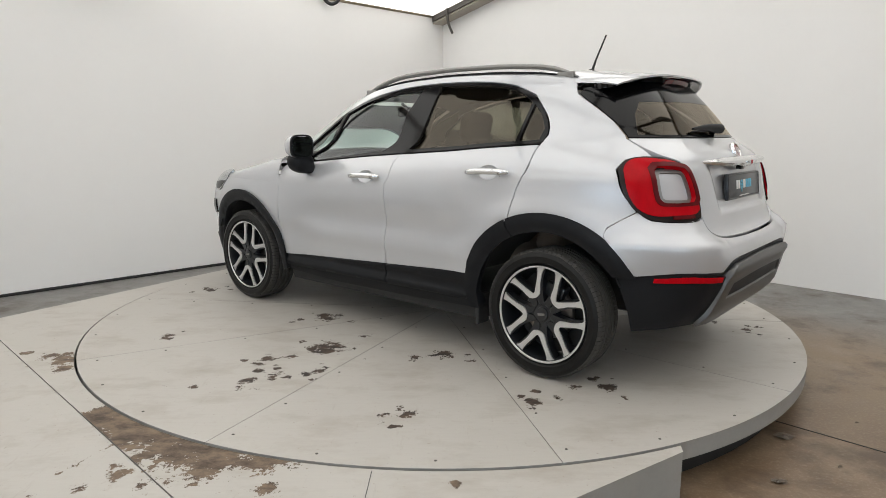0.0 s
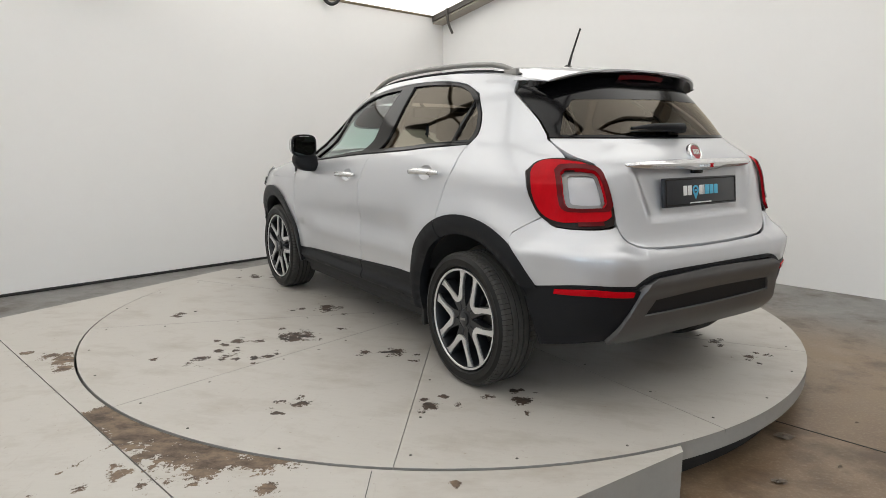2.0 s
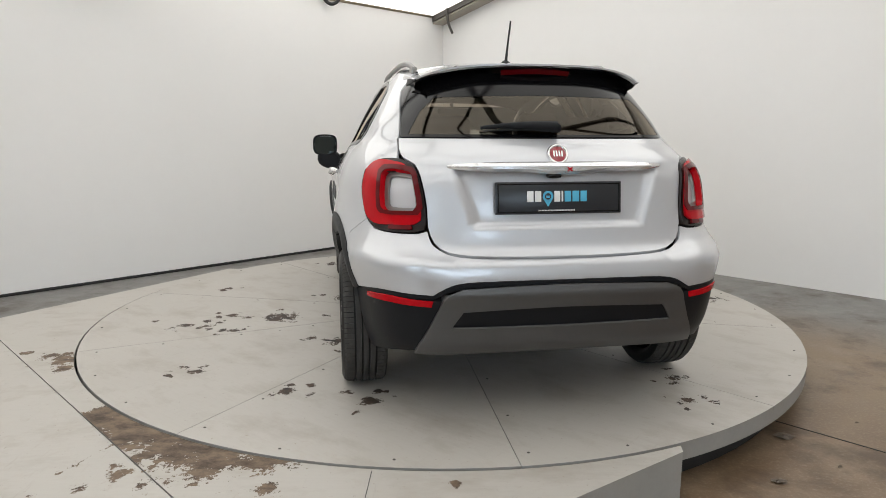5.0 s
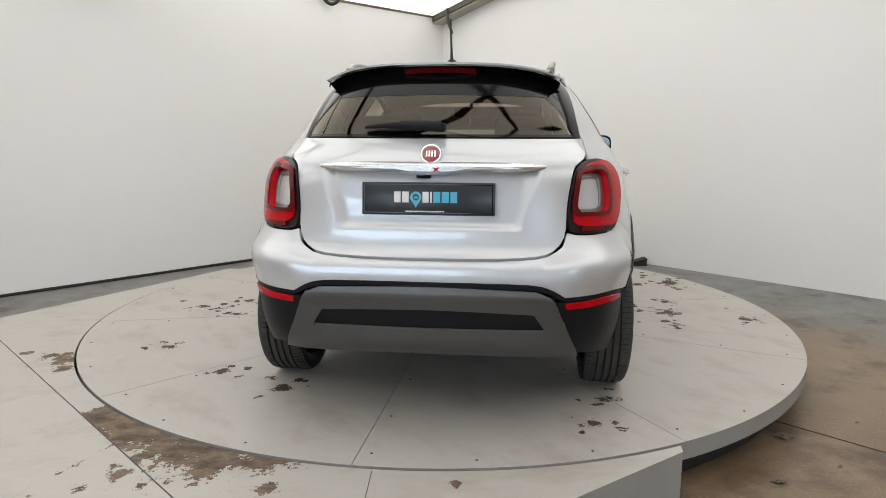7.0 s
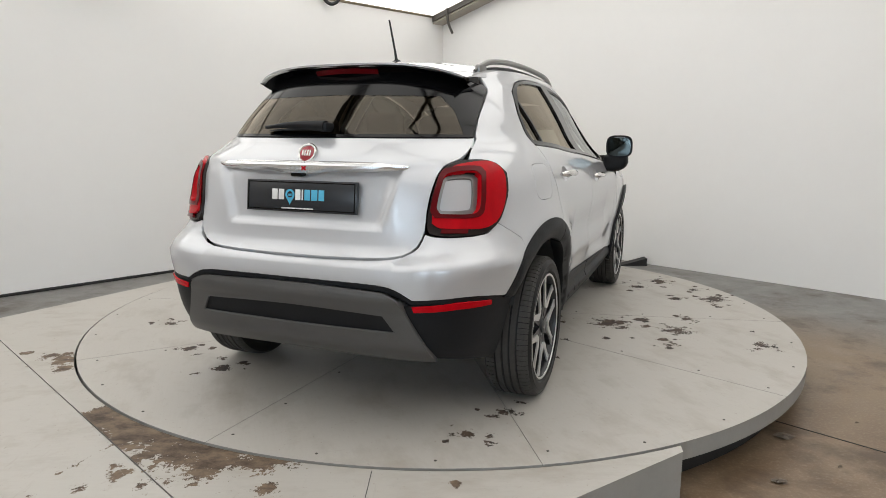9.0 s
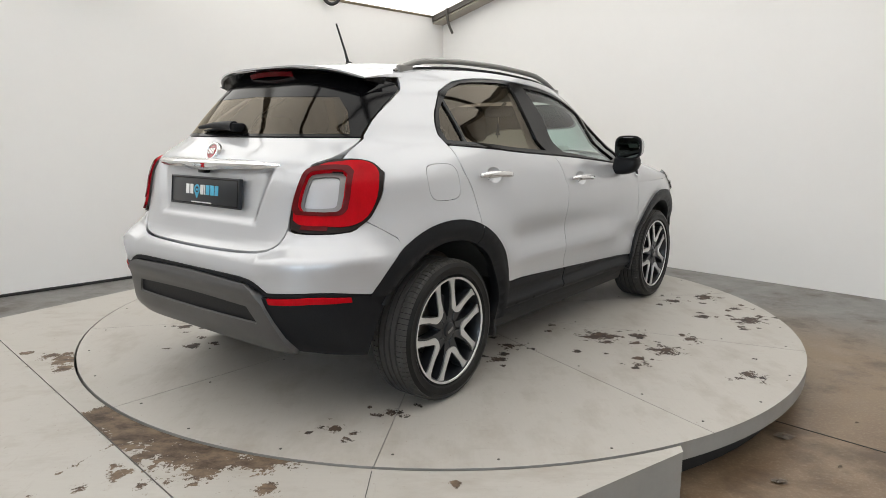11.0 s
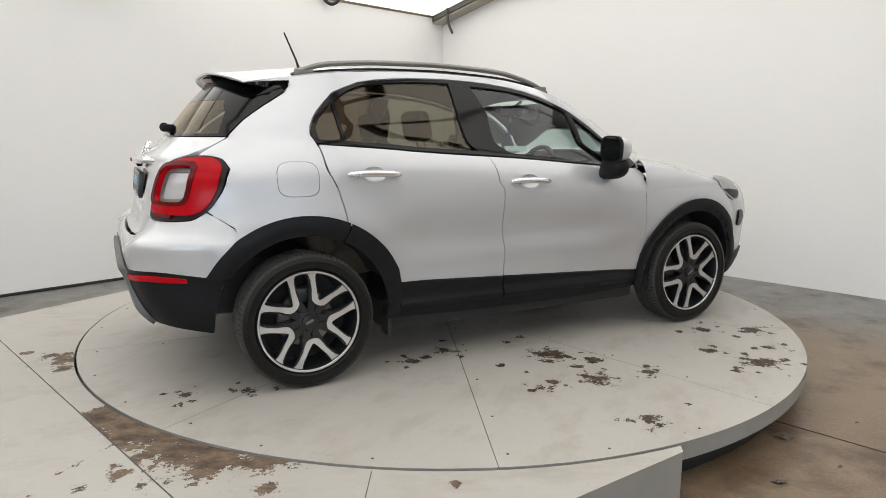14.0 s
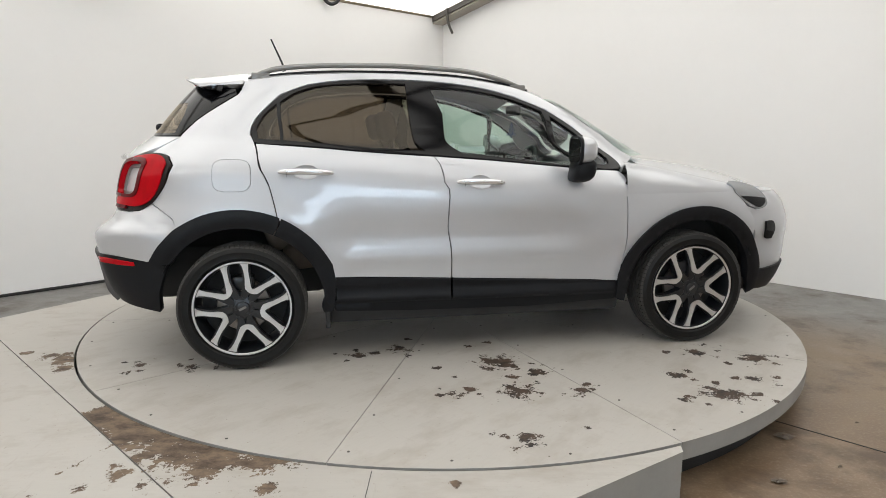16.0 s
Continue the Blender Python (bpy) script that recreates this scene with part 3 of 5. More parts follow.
def at_rear(y, z):
    """(s, z) of the skin's point at |y|, seen from behind; negative y gives the car's left."""
    x = X0 - 1.1
    for _ in range(6):
        w = width_at(x, z)
        t = math.asin(min(1.0, (abs(y) / w)) ** (QR(z) / 2))
        x = X0 - (X0 - X_REAR(z)) * math.cos(t) ** (2 / PR(z))
    s = float(np.interp(t, ANG_R, ARC_R))
    return (s if y >= 0 else -s, z)


def smooth_loop(poly, keep=35, n=4):
    """Rounds an outline through its points, but for corners sharper than keep degrees."""
    out, k = [], len(poly)
    P = [Vector(p) for p in poly]
    corner = []
    for i in range(k):
        a, b = P[i] - P[i - 1], P[(i + 1) % k] - P[i]
        corner.append(a.length < 1e-6 or b.length < 1e-6 or math.degrees(a.angle(b)) > keep)
    for i in range(k):
        p0, p1, p2, p3 = P[i - 1], P[i], P[(i + 1) % k], P[(i + 2) % k]
        t1 = (p2 - p1) if corner[i] else (p2 - p0) * ((p2 - p1).length / max(1e-6, (p1 - p0).length + (p2 - p1).length))
        t2 = (p2 - p1) if corner[(i + 1) % k] else (p3 - p1) * ((p2 - p1).length / max(1e-6, (p2 - p1).length + (p3 - p2).length))
        for j in range(n):
            t = j / n
            q = (1 + 2 * t) * (1 - t) ** 2 * p1 + t * (1 - t) ** 2 * t1 + t * t * (3 - 2 * t) * p2 + t * t * (t - 1) * t2
            out.append((q.x, q.y))
    return out


def panel(name, outline, mat, parent, label="", off=0.0, depth=0.02, step=0.045, holes=(), flip=False, surf=skin, shift=None, lip=0.004, grow=0.0):
    """A pressed panel: outline in (s, z) laid on the skin, off metres proud of it, its rim turned inwards. flip: the twin on the car's left."""
    loop = dense(outline, step)
    hs = [dense(h, step) for h in holes]
    pts, faces = fill_outline(loop, hs, step)
    e = 0.002

    def lay(p):
        c = surf(*p)
        n = (surf(p[0] + e, p[1]) - surf(p[0] - e, p[1])).cross(surf(p[0], p[1] + e) - surf(p[0], p[1] - e))
        n = n.normalized() if n.length > 1e-12 else Vector((0, 0, 1))
        d = off + (shift(c) if shift else 0.0)
        return c + n * d, n
    if shift:
        base = surf
        def lay(p):
            def q(s, z):
                c = base(s, z)
                m = (base(s + e, z) - base(s - e, z)).cross(base(s, z + e) - base(s, z - e)).normalized()
                return c + m * (off + shift(c))
            n = (q(p[0] + e, p[1]) - q(p[0] - e, p[1])).cross(q(p[0], p[1] + e) - q(p[0], p[1] - e))
            return q(*p), n.normalized()
    laid = [lay(p) for p in pts]
    verts, norms = [c for c, n in laid], [n for c, n in laid]
    polys = [tuple(f) for f in faces]
    for lp in [loop] + hs:
        b, k = len(verts), len(lp)
        rim = [lay(p) for p in lp]
        ccw = sum(a[0] * c[1] - c[0] * a[1] for a, c in zip(lp, lp[1:] + lp[:1])) > 0
        if lp is not loop:
            ccw = not ccw
        verts += [c for c, n in rim] + [c - n * depth for c, n in rim]
        for i in range(k):
            t = rim[(i + 1) % k][0] - rim[i - 1][0]
            o = t.cross(rim[i][1]).normalized() * (1 if ccw else -1)
            norms.append((o + rim[i][1] * 0.6).normalized())
        for i in range(k):
            t = rim[(i + 1) % k][0] - rim[i - 1][0]
            norms.append(t.cross(rim[i][1]).normalized() * (1 if ccw else -1))
        for i in range(k):
            j = (i + 1) % k
            f = (b + i, b + k + i, b + k + j, b + j)
            polys.append(f if ccw else f[::-1])
    if flip:
        verts = [Vector((v.x, -v.y, v.z)) for v in verts]
        norms = [Vector((n.x, -n.y, n.z)) for n in norms]
        polys = [f[::-1] for f in polys]
    me = bpy.data.meshes.new(name)
    me.from_pydata([tuple(v) for v in verts], [], polys)
    me.update()
    me.shade_smooth()
    me.normals_split_custom_set_from_vertices([tuple(n) for n in norms])
    return mesh_part(name, me, mat, parent, label, smooth=False)


def loft(name, rows, mat, parent, label="", thick=0.0):
    """A smooth sheet through rows of points."""
    n = len(rows[0])
    verts = [tuple(p) for r in rows for p in r]
    polys = [(i * n + j, i * n + j + 1, (i + 1) * n + j + 1, (i + 1) * n + j) for i in range(len(rows) - 1) for j in range(n - 1)]
    bm = bmesh.new()
    vs = [bm.verts.new(v) for v in verts]
    for f in polys:
        bm.faces.new([vs[i] for i in f])
    if thick:
        bmesh.ops.recalc_face_normals(bm, faces=bm.faces)
        bmesh.ops.solidify(bm, geom=bm.faces[:], thickness=thick)
    return part(name, bm, mat, parent, label)


WIN = [(-1.195, 1.185), (-1.212, 1.225), (-1.205, 1.265), (-1.165, 1.33), (-1.06, 1.43), (-0.92, 1.485), (-0.75, 1.510), (-0.51, 1.52), (-0.25, 1.515), (0.01, 1.487), (0.23, 1.438),
       (0.43, 1.365), (0.59, 1.27), (0.75, 1.14), (0.825, 1.065), (0.81, 1.036)]
BELT = [(0.66, 1.042), (0.49, 1.055), (0.04, 1.096), (-0.26, 1.118), (-0.69, 1.147), (-1.05, 1.176)]
EDGE = [(0.95, 1.10), (0.80, 1.225), (0.62, 1.345), (0.45, 1.43), (0.33, 1.475), (0.2, 1.505), (0.0, 1.535), (-0.2, 1.55), (-0.45, 1.56), (-0.7, 1.558), (-1.0, 1.543), (-1.2, 1.518), (-1.25, 1.508)]
HUB_Z = 0.33


def arch(cx, r, a0, a1, n=16, sq=1.0):
    return [(cx + r * math.cos(radians(a0 + (a1 - a0) * i / n)), HUB_Z + sq * r * math.sin(radians(a0 + (a1 - a0) * i / n))) for i in range(n + 1)]


def clad_top(x):
    return 0.452 - 0.050 * (x + 0.17)


def sides(pts):
    return [at_side(*p) for p in pts]


def rears(pts):
    return [at_rear(*p) for p in pts]


def build_wheel(car):
    """One wheel with its face towards -y, axle at its origin."""
    wheel = empty("wheel")
    R, r = 0.333, 0.250
    Ri = R - 0.007
    prof = [(r, -0.075), (r + 0.010, -0.098), (r + 0.018, -0.1055), (r + 0.022, -0.1045), (r + 0.045, -0.108), (R - 0.034, -0.1085), (R - 0.031, -0.106), (R - 0.016, -0.100), (Ri, -0.088),
            (Ri, 0.088), (R - 0.016, 0.100), (R - 0.05, 0.106), (r + 0.02, 0.10), (r, 0.08)]
    tyre = part("tyre", lathe(prof, 72), M["tyre"], wheel, "black low-profile tyre with grooved tread")
    # three smooth ribs, and shoulders cut into blocks
    for y0, y1 in ((-0.045, -0.019), (-0.012, 0.012), (0.019, 0.045)):
        part("tread_rib", lathe([(Ri - 0.001, y0), (R, y0 + 0.002), (R, y1 - 0.002), (Ri - 0.001, y1)], 72), M["tread"], tyre)
    bm = bmesh.new()
    n = 84
    for i in range(n):
        for sg in (-1, 1):
            cut = [(R - 0.0002, 0.053), (R - 0.0005, 0.072), (R - 0.0035, 0.088), (R - 0.0130, 0.0995), (R - 0.020, 0.0990), (R - 0.012, 0.053)]
            ends = []
            for da in (0.07, 0.93):
                a = 2 * math.pi * (i + da) / n
                ends.append([bm.verts.new((q * math.cos(a), sg * y, q * math.sin(a))) for q, y in cut])
            for k in range(6):
                bm.faces.new((ends[0][k], ends[0][(k + 1) % 6], ends[1][(k + 1) % 6], ends[1][k]))
            bm.faces.new(ends[0])
            bm.faces.new(ends[1][::-1])
    part("tread_block", bm, M["tread"], tyre, smooth=False)["kind"] = "stuff"
    part("rim", lathe([(r + 0.006, -0.094), (r + 0.001, -0.100), (r - 0.008, -0.098), (r - 0.014, -0.085), (r - 0.02, -0.05), (r - 0.03, 0.03), (r - 0.02, 0.08)], 72), M["rimblack"], wheel)
    part("rim_edge", lathe([(r + 0.001, -0.1010), (r - 0.0072, -0.1008), (r - 0.0095, -0.0975)], 72), M["machined"], wheel, "machined bright rim edge")
    part("brake_disc", lathe([(0.03, -0.018), (0.135, -0.018), (0.14, -0.01), (0.14, 0.004), (0.03, 0.004)], 48), M["disc_brake"], wheel, "grey steel brake disc")
    bm = box(-0.05, 0.06, -0.05, 0.02, 0.085, 0.16, bevel=0.012)
    part("brake_caliper", bm, M["rimblack"], wheel)
    part("inner_drum", lathe([(r - 0.03, 0.03), (r - 0.031, 0.035), (0.05, 0.05)], 32), M["black"], wheel)

    def spoke_prism(bm, pts, y0, y1, bev):
        lo = [bm.verts.new((x, y1, z)) for x, z in pts]
        hi = [bm.verts.new((x, y0, z)) for x, z in pts]
        bm.faces.new(hi)
        bm.faces.new(lo[::-1])
        for i in range(len(pts)):
            bm.faces.new((lo[i], lo[(i + 1) % len(pts)], hi[(i + 1) % len(pts)], hi[i]))

    def polar(rr, deg):
        return (rr * math.sin(radians(deg)), rr * math.cos(radians(deg)))
    for k in range(5):
        turn = Matrix.Rotation(radians(72 * k + WHEEL_TURN), 4, "Y")
        bm = bmesh.new()
        for sg in (-1, 1):
            arm = [polar(0.050, sg * 6), polar(0.085, sg * 0.0), polar(0.108, sg * 1), polar(0.135, sg * 6.5), polar(0.158, sg * 10.5), polar(0.20, sg * 15.5), polar(0.2445, sg * 18.0), polar(0.2445, sg * 31.0), polar(0.20, sg * 26.2), polar(0.155, sg * 23.6), polar(0.12, sg * 24), polar(0.07, sg * 34), polar(0.05, sg * 36)]
            spoke_prism(bm, arm, -0.083, -0.03, 0)
        bmesh.ops.bevel(bm, geom=bm.edges[:], offset=0.003, segments=1, affect="EDGES")
        bmesh.ops.transform(bm, matrix=turn, verts=bm.verts[:])
        sp = part("spoke", bm, M["rimblack"], wheel)
        bm = bmesh.new()
        for sg in (-1, 1):
            face = [polar(0.089, 0), polar(0.113, 0), polar(0.120, sg * 4.5), polar(0.140, sg * 9.5), polar(0.160, sg * 13.0), polar(0.20, sg * 17.5), polar(0.226, sg * 18.6), polar(0.243, sg * 18.0), polar(0.243, sg * 30.0), polar(0.226, sg * 26.6), polar(0.20, sg * 24.4), polar(0.158, sg * 21.4), polar(0.128, sg * 20.6), polar(0.104, sg * 18.0), polar(0.092, sg * 9.0)]
            spoke_prism(bm, face, -0.0895, -0.082, 0)
        bmesh.ops.transform(bm, matrix=turn, verts=bm.verts[:])
        part("spoke_face", bm, M["machined"], sp, "machined bright spoke face")
        bm = bmesh.new()
        o = polar(0.056, 36)
        bmesh.ops.create_cone(bm, cap_ends=True, segments=6, radius1=0.011, radius2=0.010, depth=0.03, matrix=Matrix.Translation((o[0], -0.07, o[1])) @ Matrix.Rotation(radians(90), 4, "X"))
        bmesh.ops.transform(bm, matrix=turn, verts=bm.verts[:])
        part("wheel_bolt", bm, M["rimblack"], wheel)
    cap = part("hub_cap", lathe([(0.080, -0.03), (0.074, -0.062), (0.062, -0.078), (0.036, -0.084), (0.034, -0.092), (0.0301, -0.094), (0.0, -0.0945)], 40), M["rimblack"], wheel)
    bm = bmesh.new()
    for i in range(3):
        add_box(bm, -0.020 + 0.013 * i, -0.006 + 0.013 * i, -0.0962, -0.0940, -0.006, 0.006, 0.0, Matrix.Rotation(radians(-25), 4, "Y"))
    part("emblem", bm, M["rail"], cap, "small grey emblem")
    return wheel


WHEEL_TURN = 27.7


def build_car():
    car = empty("car")
    sil = M["silver"]

    # panes, as (x, z) outlines inside the window surround
    rear_q = [(-1.180, 1.203), (-1.188, 1.258), (-1.145, 1.330), (-1.083, 1.386), (-1.066, 1.195)]
    rear_d = [(-1.050, 1.194), (-1.066, 1.396), (-0.98, 1.449), (-0.86, 1.485), (-0.70, 1.499), (-0.51, 1.506), (-0.388, 1.503), (-0.310, 1.140), (-0.69, 1.165)]
    front_d = [(-0.098, 1.125), (-0.195, 1.34), (-0.258, 1.492), (-0.10, 1.482), (0.06, 1.461), (0.22, 1.424), (0.400, 1.361), (0.600, 1.066), (0.04, 1.113)]
    front_q = [(0.645, 1.064), (0.445, 1.336), (0.56, 1.262), (0.66, 1.185), (0.745, 1.110), (0.752, 1.064)]
    for flip in (False, True):
        kw = dict(flip=flip)
        panes = [smooth_loop(sides(p), 45, 3) for p in (rear_q, rear_d, front_d, front_q)]
        panel("window_surround", smooth_loop(sides(WIN + BELT), 60, 3), M["gloss"], car, "gloss black window frame", off=0.002, depth=0.03, step=0.03, holes=panes, **kw)
        for nm, p, mat in (("quarter_glass", panes[0], "privacy"), ("rear_door_glass", panes[1], "privacy"), ("front_door_glass", panes[2], "glass"), ("front_quarter_glass", panes[3], "glass")):
            g = panel(nm, p, M[mat], car, "brown privacy glass" if mat == "privacy" else "pale green window glass", off=-0.008, depth=0.0005, step=0.06, **kw)
            g.visible_shadow = False

        # doors
        rd = [(-1.188, 1.178), (-1.05, 1.168), (-0.69, 1.139), (-0.267, 1.110), (-0.222, 0.98), (-0.200, 0.74), (-0.182, 0.62), (-0.174, clad_top(-0.174)), (-0.45, clad_top(-0.45)),
              (-0.825, clad_top(-0.825)), (-0.86, 0.54)] + arch(-1.285, 0.512, 30, 62, 6) + [(-1.085, 0.80), (-1.105, 0.90), (-1.145, 1.02)]
        panel("rear_door", smooth_loop(sides(rd), 30, 3), sil, car, holes=[sides(cup_outline(-0.94, 1.035))], shift=DOOR_SHAPE, **kw)
        fd = [(-0.261, 1.110), (0.04, 1.088), (0.49, 1.047), (0.66, 1.034), (0.80, 1.026), (0.820, 0.96), (0.826, 0.88), (0.832, 0.75), (0.830, 0.58), (0.80, clad_top(0.8)), (0.30, clad_top(0.3)), (-0.168, clad_top(-0.168)),
              (-0.176, 0.62), (-0.194, 0.74), (-0.216, 0.98)]
        panel("front_door", smooth_loop(sides(fd), 30, 3), sil, car, holes=[sides(cup_outline(-0.02, 0.975))], shift=DOOR_SHAPE, **kw)

        # quarter panel with roof rail, rear pillar and windscreen pillar
        qp = [(0.83, 1.030), (0.83, 1.068), (0.755, 1.145), (0.595, 1.276), (0.435, 1.372), (0.232, 1.446), (0.01, 1.495), (-0.25, 1.523), (-0.51, 1.528), (-0.75, 1.518), (-0.92, 1.493), (-1.065, 1.438),
              (-1.172, 1.335), (-1.213, 1.268), (-1.220, 1.225), (-1.198, 1.180), (-1.151, 1.02), (-1.111, 0.90), (-1.091, 0.80), (-1.060, 0.788)] + arch(-1.285, 0.512, 66, 128.2, 12)
        qp += [(-1.601, 0.8025)]
        q1 = sides(qp) + sides([(-1.718, 0.8825), (-1.664, 0.935), (-1.628, 1.00), (-1.600, 1.07), (-1.623, 1.114), (-1.68, 1.130)]) + rears([(0.652, 1.130), (0.642, 1.165), (0.636, 1.21)]) + sides([(-1.572, 1.225), (-1.503, 1.292), (-1.408, 1.358), (-1.288, 1.432), (-1.268, 1.46)]) + sides(EDGE[::-1])
        fuel = [(-1.31 + 0.097 * abs(math.cos(t)) ** 0.55 * math.copysign(1, math.cos(t)), 1.02 + 0.082 * abs(math.sin(t)) ** 0.55 * math.copysign(1, math.sin(t))) for t in [2 * math.pi * i / 40 for i in range(40)]]
        inner = [(-1.31 + (x + 1.31) * 0.972, 1.02 + (z - 1.02) * 0.968) for x, z in fuel]
        panel("quarter_panel", smooth_loop(q1, 30, 2), sil, car, holes=[] if flip else [sides(fuel)], shift=HAUNCH, **kw)
        if not flip:
            panel("fuel_flap", sides(inner), sil, car, "round-cornered fuel flap", shift=HAUNCH, step=0.03)

        # front wing
        fw = [(0.829, 0.90), (0.838, 0.75), (0.836, 0.58), (0.807, 0.42)] + arch(1.285, 0.49, 170, 36, 16) + [(1.70, 0.72), (1.62, 0.82), (1.55, 0.90)]
        panel("front_wing", smooth_loop(sides(fw), 30, 2), sil, car, shift=HAUNCH, **kw)
        rows = []
        for i in range(15):
            x = 0.828 + 0.83 * i / 14
            p0 = skin(*at_side(x, 0.90))
            ye, ze = HOOD_Y(x), HOOD_Z(x)
            # the corner by the windscreen stays flush with the door
            ye += (abs(skin(*at_side(x, 1.03)).y) - 0.012 - ye) * max(0.0, 1 - (x - 0.828) / 0.14)
            row = []
            for j in range(9):
                t = j / 8 * math.pi / 2
                row.append((x, (-1 if not flip else 1) * (ye + (-p0.y - ye) * math.cos(t) ** 0.9), 0.90 + (ze - 0.90) * math.sin(t) ** 0.8))
            rows.append(row)
        loft("wing_top", rows, sil, car)

        # cladding
        sill = [(-0.84, 0.345), (0.84, 0.335), (0.80, 0.285), (0.3, 0.262), (-0.4, 0.270), (-0.80, 0.285)]
        panel("sill_cladding", sides(sill), M["plastic"], car, "black plastic sill cladding", off=0.002, depth=0.05, shift=lambda c: 0.010 * bell((c.z - 0.315) / 0.014), **kw)
        for x0, x1 in ((-0.80, -0.177), (-0.165, 0.80)):
            n = [x0 + (x1 - x0) * i / 6 for i in range(7)]
            dc = [(x, clad_top(x) - 0.005) for x in n] + [(x, 0.330 - 0.010 * (x + 0.17)) for x in n[::-1]]
            panel("door_cladding", sides(dc), M["plastic"], car, "black plastic lower door cladding", off=0.011, depth=0.03, step=0.03, shift=DOOR_CLAD, **kw)
        ra = arch(-1.285, 0.520, 66.5, 151, 22) + [(-1.725, 0.574), (-1.645, 0.572)] + arch(-1.285, 0.425, 145, 66.5, 18, 1.0)
        panel("rear_arch_cladding", sides(ra), M["plastic"], car, "black plastic wheel arch cladding", off=0.004, depth=0.06, step=0.03, shift=ARCH_LIP(-1.285, 0.425), **kw)
        da = [(-0.815, 0.30), (-0.80, 0.46)] + arch(-1.285, 0.520, 26, 65.5, 12) + arch(-1.285, 0.425, 65.5, 6, 14, 1.0) + [(-0.87, 0.29)]
        panel("door_arch_cladding", sides(da), M["plastic"], car, "black plastic wheel arch cladding on the door", off=0.004, depth=0.06, step=0.03, shift=ARCH_LIP(-1.285, 0.425), **kw)
        fa = [(0.86, 0.28), (0.80, 0.30), (0.80, 0.40)] + arch(1.285, 0.495, 168, 10, 30) + [(1.77, 0.30), (1.715, 0.27)] + arch(1.285, 0.415, 4, 176, 34, 1.0)
        panel("front_arch_cladding", sides(fa), M["plastic"], car, "black plastic wheel arch cladding", off=0.016, depth=0.06, step=0.03, shift=ARCH_LIP(1.285, 0.415), **kw)

        # tail lamp
        lamp_out = rears([(0.557, 0.872), (0.556, 0.93), (0.565, 1.00), (0.577, 1.06), (0.592, 1.097), (0.632, 1.120)]) + sides([(-1.735, 1.123), (-1.68, 1.123), (-1.63, 1.108), (-1.608, 1.07), (-1.635, 1.00), (-1.67, 0.93), (-1.71, 0.88), (-1.78, 0.842)]) + rears([(0.66, 0.834), (0.60, 0.838), (0.566, 0.848)])
        red_out = rears([(0.572, 0.885), (0.571, 0.94), (0.580, 1.01), (0.593, 1.060), (0.618, 1.094), (0.655, 1.104)]) + sides([(-1.68, 1.110), (-1.640, 1.094), (-1.636, 1.06), (-1.664, 0.975), (-1.713, 0.895), (-1.78, 0.860)]) + rears([(0.68, 0.860), (0.60, 0.866)])
        c_out = rears([(0.583, 0.945), (0.594, 1.048), (0.607, 1.070), (0.685, 1.074), (0.704, 1.058), (0.714, 0.940), (0.700, 0.918), (0.597, 0.920)])
        c_in = rears([(0.595, 0.945), (0.605, 1.042), (0.614, 1.056), (0.680, 1.059), (0.691, 1.047), (0.700, 0.947), (0.690, 0.935), (0.603, 0.935)])
        tl = panel("tail_lamp", smooth_loop(lamp_out, 50, 3), M["smoke"], car, "red tail lamp with smoked edge and white centre", off=0.009, depth=0.04, step=0.03, holes=[smooth_loop(c_out, 60, 3)], **kw)
        panel("red_lens", smooth_loop(red_out, 60, 3), M["red"], tl, "red lens ring", off=0.017, depth=0.030, step=0.02, holes=[smooth_loop(c_out, 60, 3)], shift=LENS, **kw)
        mid_s, mid_z = sum(p[0] for p in c_out) / len(c_out), sum(p[1] for p in c_out) / len(c_out)
        c_mid = [(mid_s + 1.26 * (p[0] - mid_s), mid_z + 1.20 * (p[1] - mid_z)) for p in c_out]
        panel("inner_lens", smooth_loop(c_mid, 60, 3), M["darkred"], tl, "dark red inner lens ring", off=0.0215, depth=0.003, step=0.02, holes=[smooth_loop(c_out, 60, 3)], shift=LENS, **kw)
        panel("lens_frame", smooth_loop(c_out, 60, 3), M["rail"], tl, "grey lens frame", off=-0.006, depth=0.018, step=0.02, holes=[smooth_loop(c_in, 60, 3)], **kw)
        panel("reversing_lens", smooth_loop(c_in, 60, 3), M["clear"], tl, "white reversing lens", off=-0.018, depth=0.01, step=0.02, **kw)
        panel("lamp_strip", rears([(0.605, 0.846), (0.608, 0.864), (0.69, 0.860), (0.69, 0.842)]), M["darkred"], tl, "dark red lower strip", off=0.021, depth=0.012, step=0.02, **kw)
        # head lamp and fog lamp
        hl = sides([(1.50, 0.945), (1.60, 0.945), (1.74, 0.90), (1.80, 0.82), (1.72, 0.79), (1.62, 0.83), (1.54, 0.89)])
        h = panel("head_lamp", smooth_loop(hl, 70, 3), M["lamp_glass"], car, "clear head lamp", off=0.012, depth=0.05, step=0.03, **kw)
        panel("lamp_trim", smooth_loop(sides([(1.58, 0.870), (1.68, 0.862), (1.775, 0.850), (1.775, 0.825), (1.72, 0.800), (1.63, 0.838)]), 70, 3), M["gloss"], h, off=0.016, depth=0.01, step=0.02, **kw)
        fl = sides([(1.80, 0.71), (1.86, 0.71), (1.89, 0.66), (1.87, 0.60), (1.81, 0.61)])
        panel("fog_lamp", smooth_loop(fl, 80, 3), M["gloss"], car, "round fog lamp", off=0.012, depth=0.04, step=0.02, **kw)
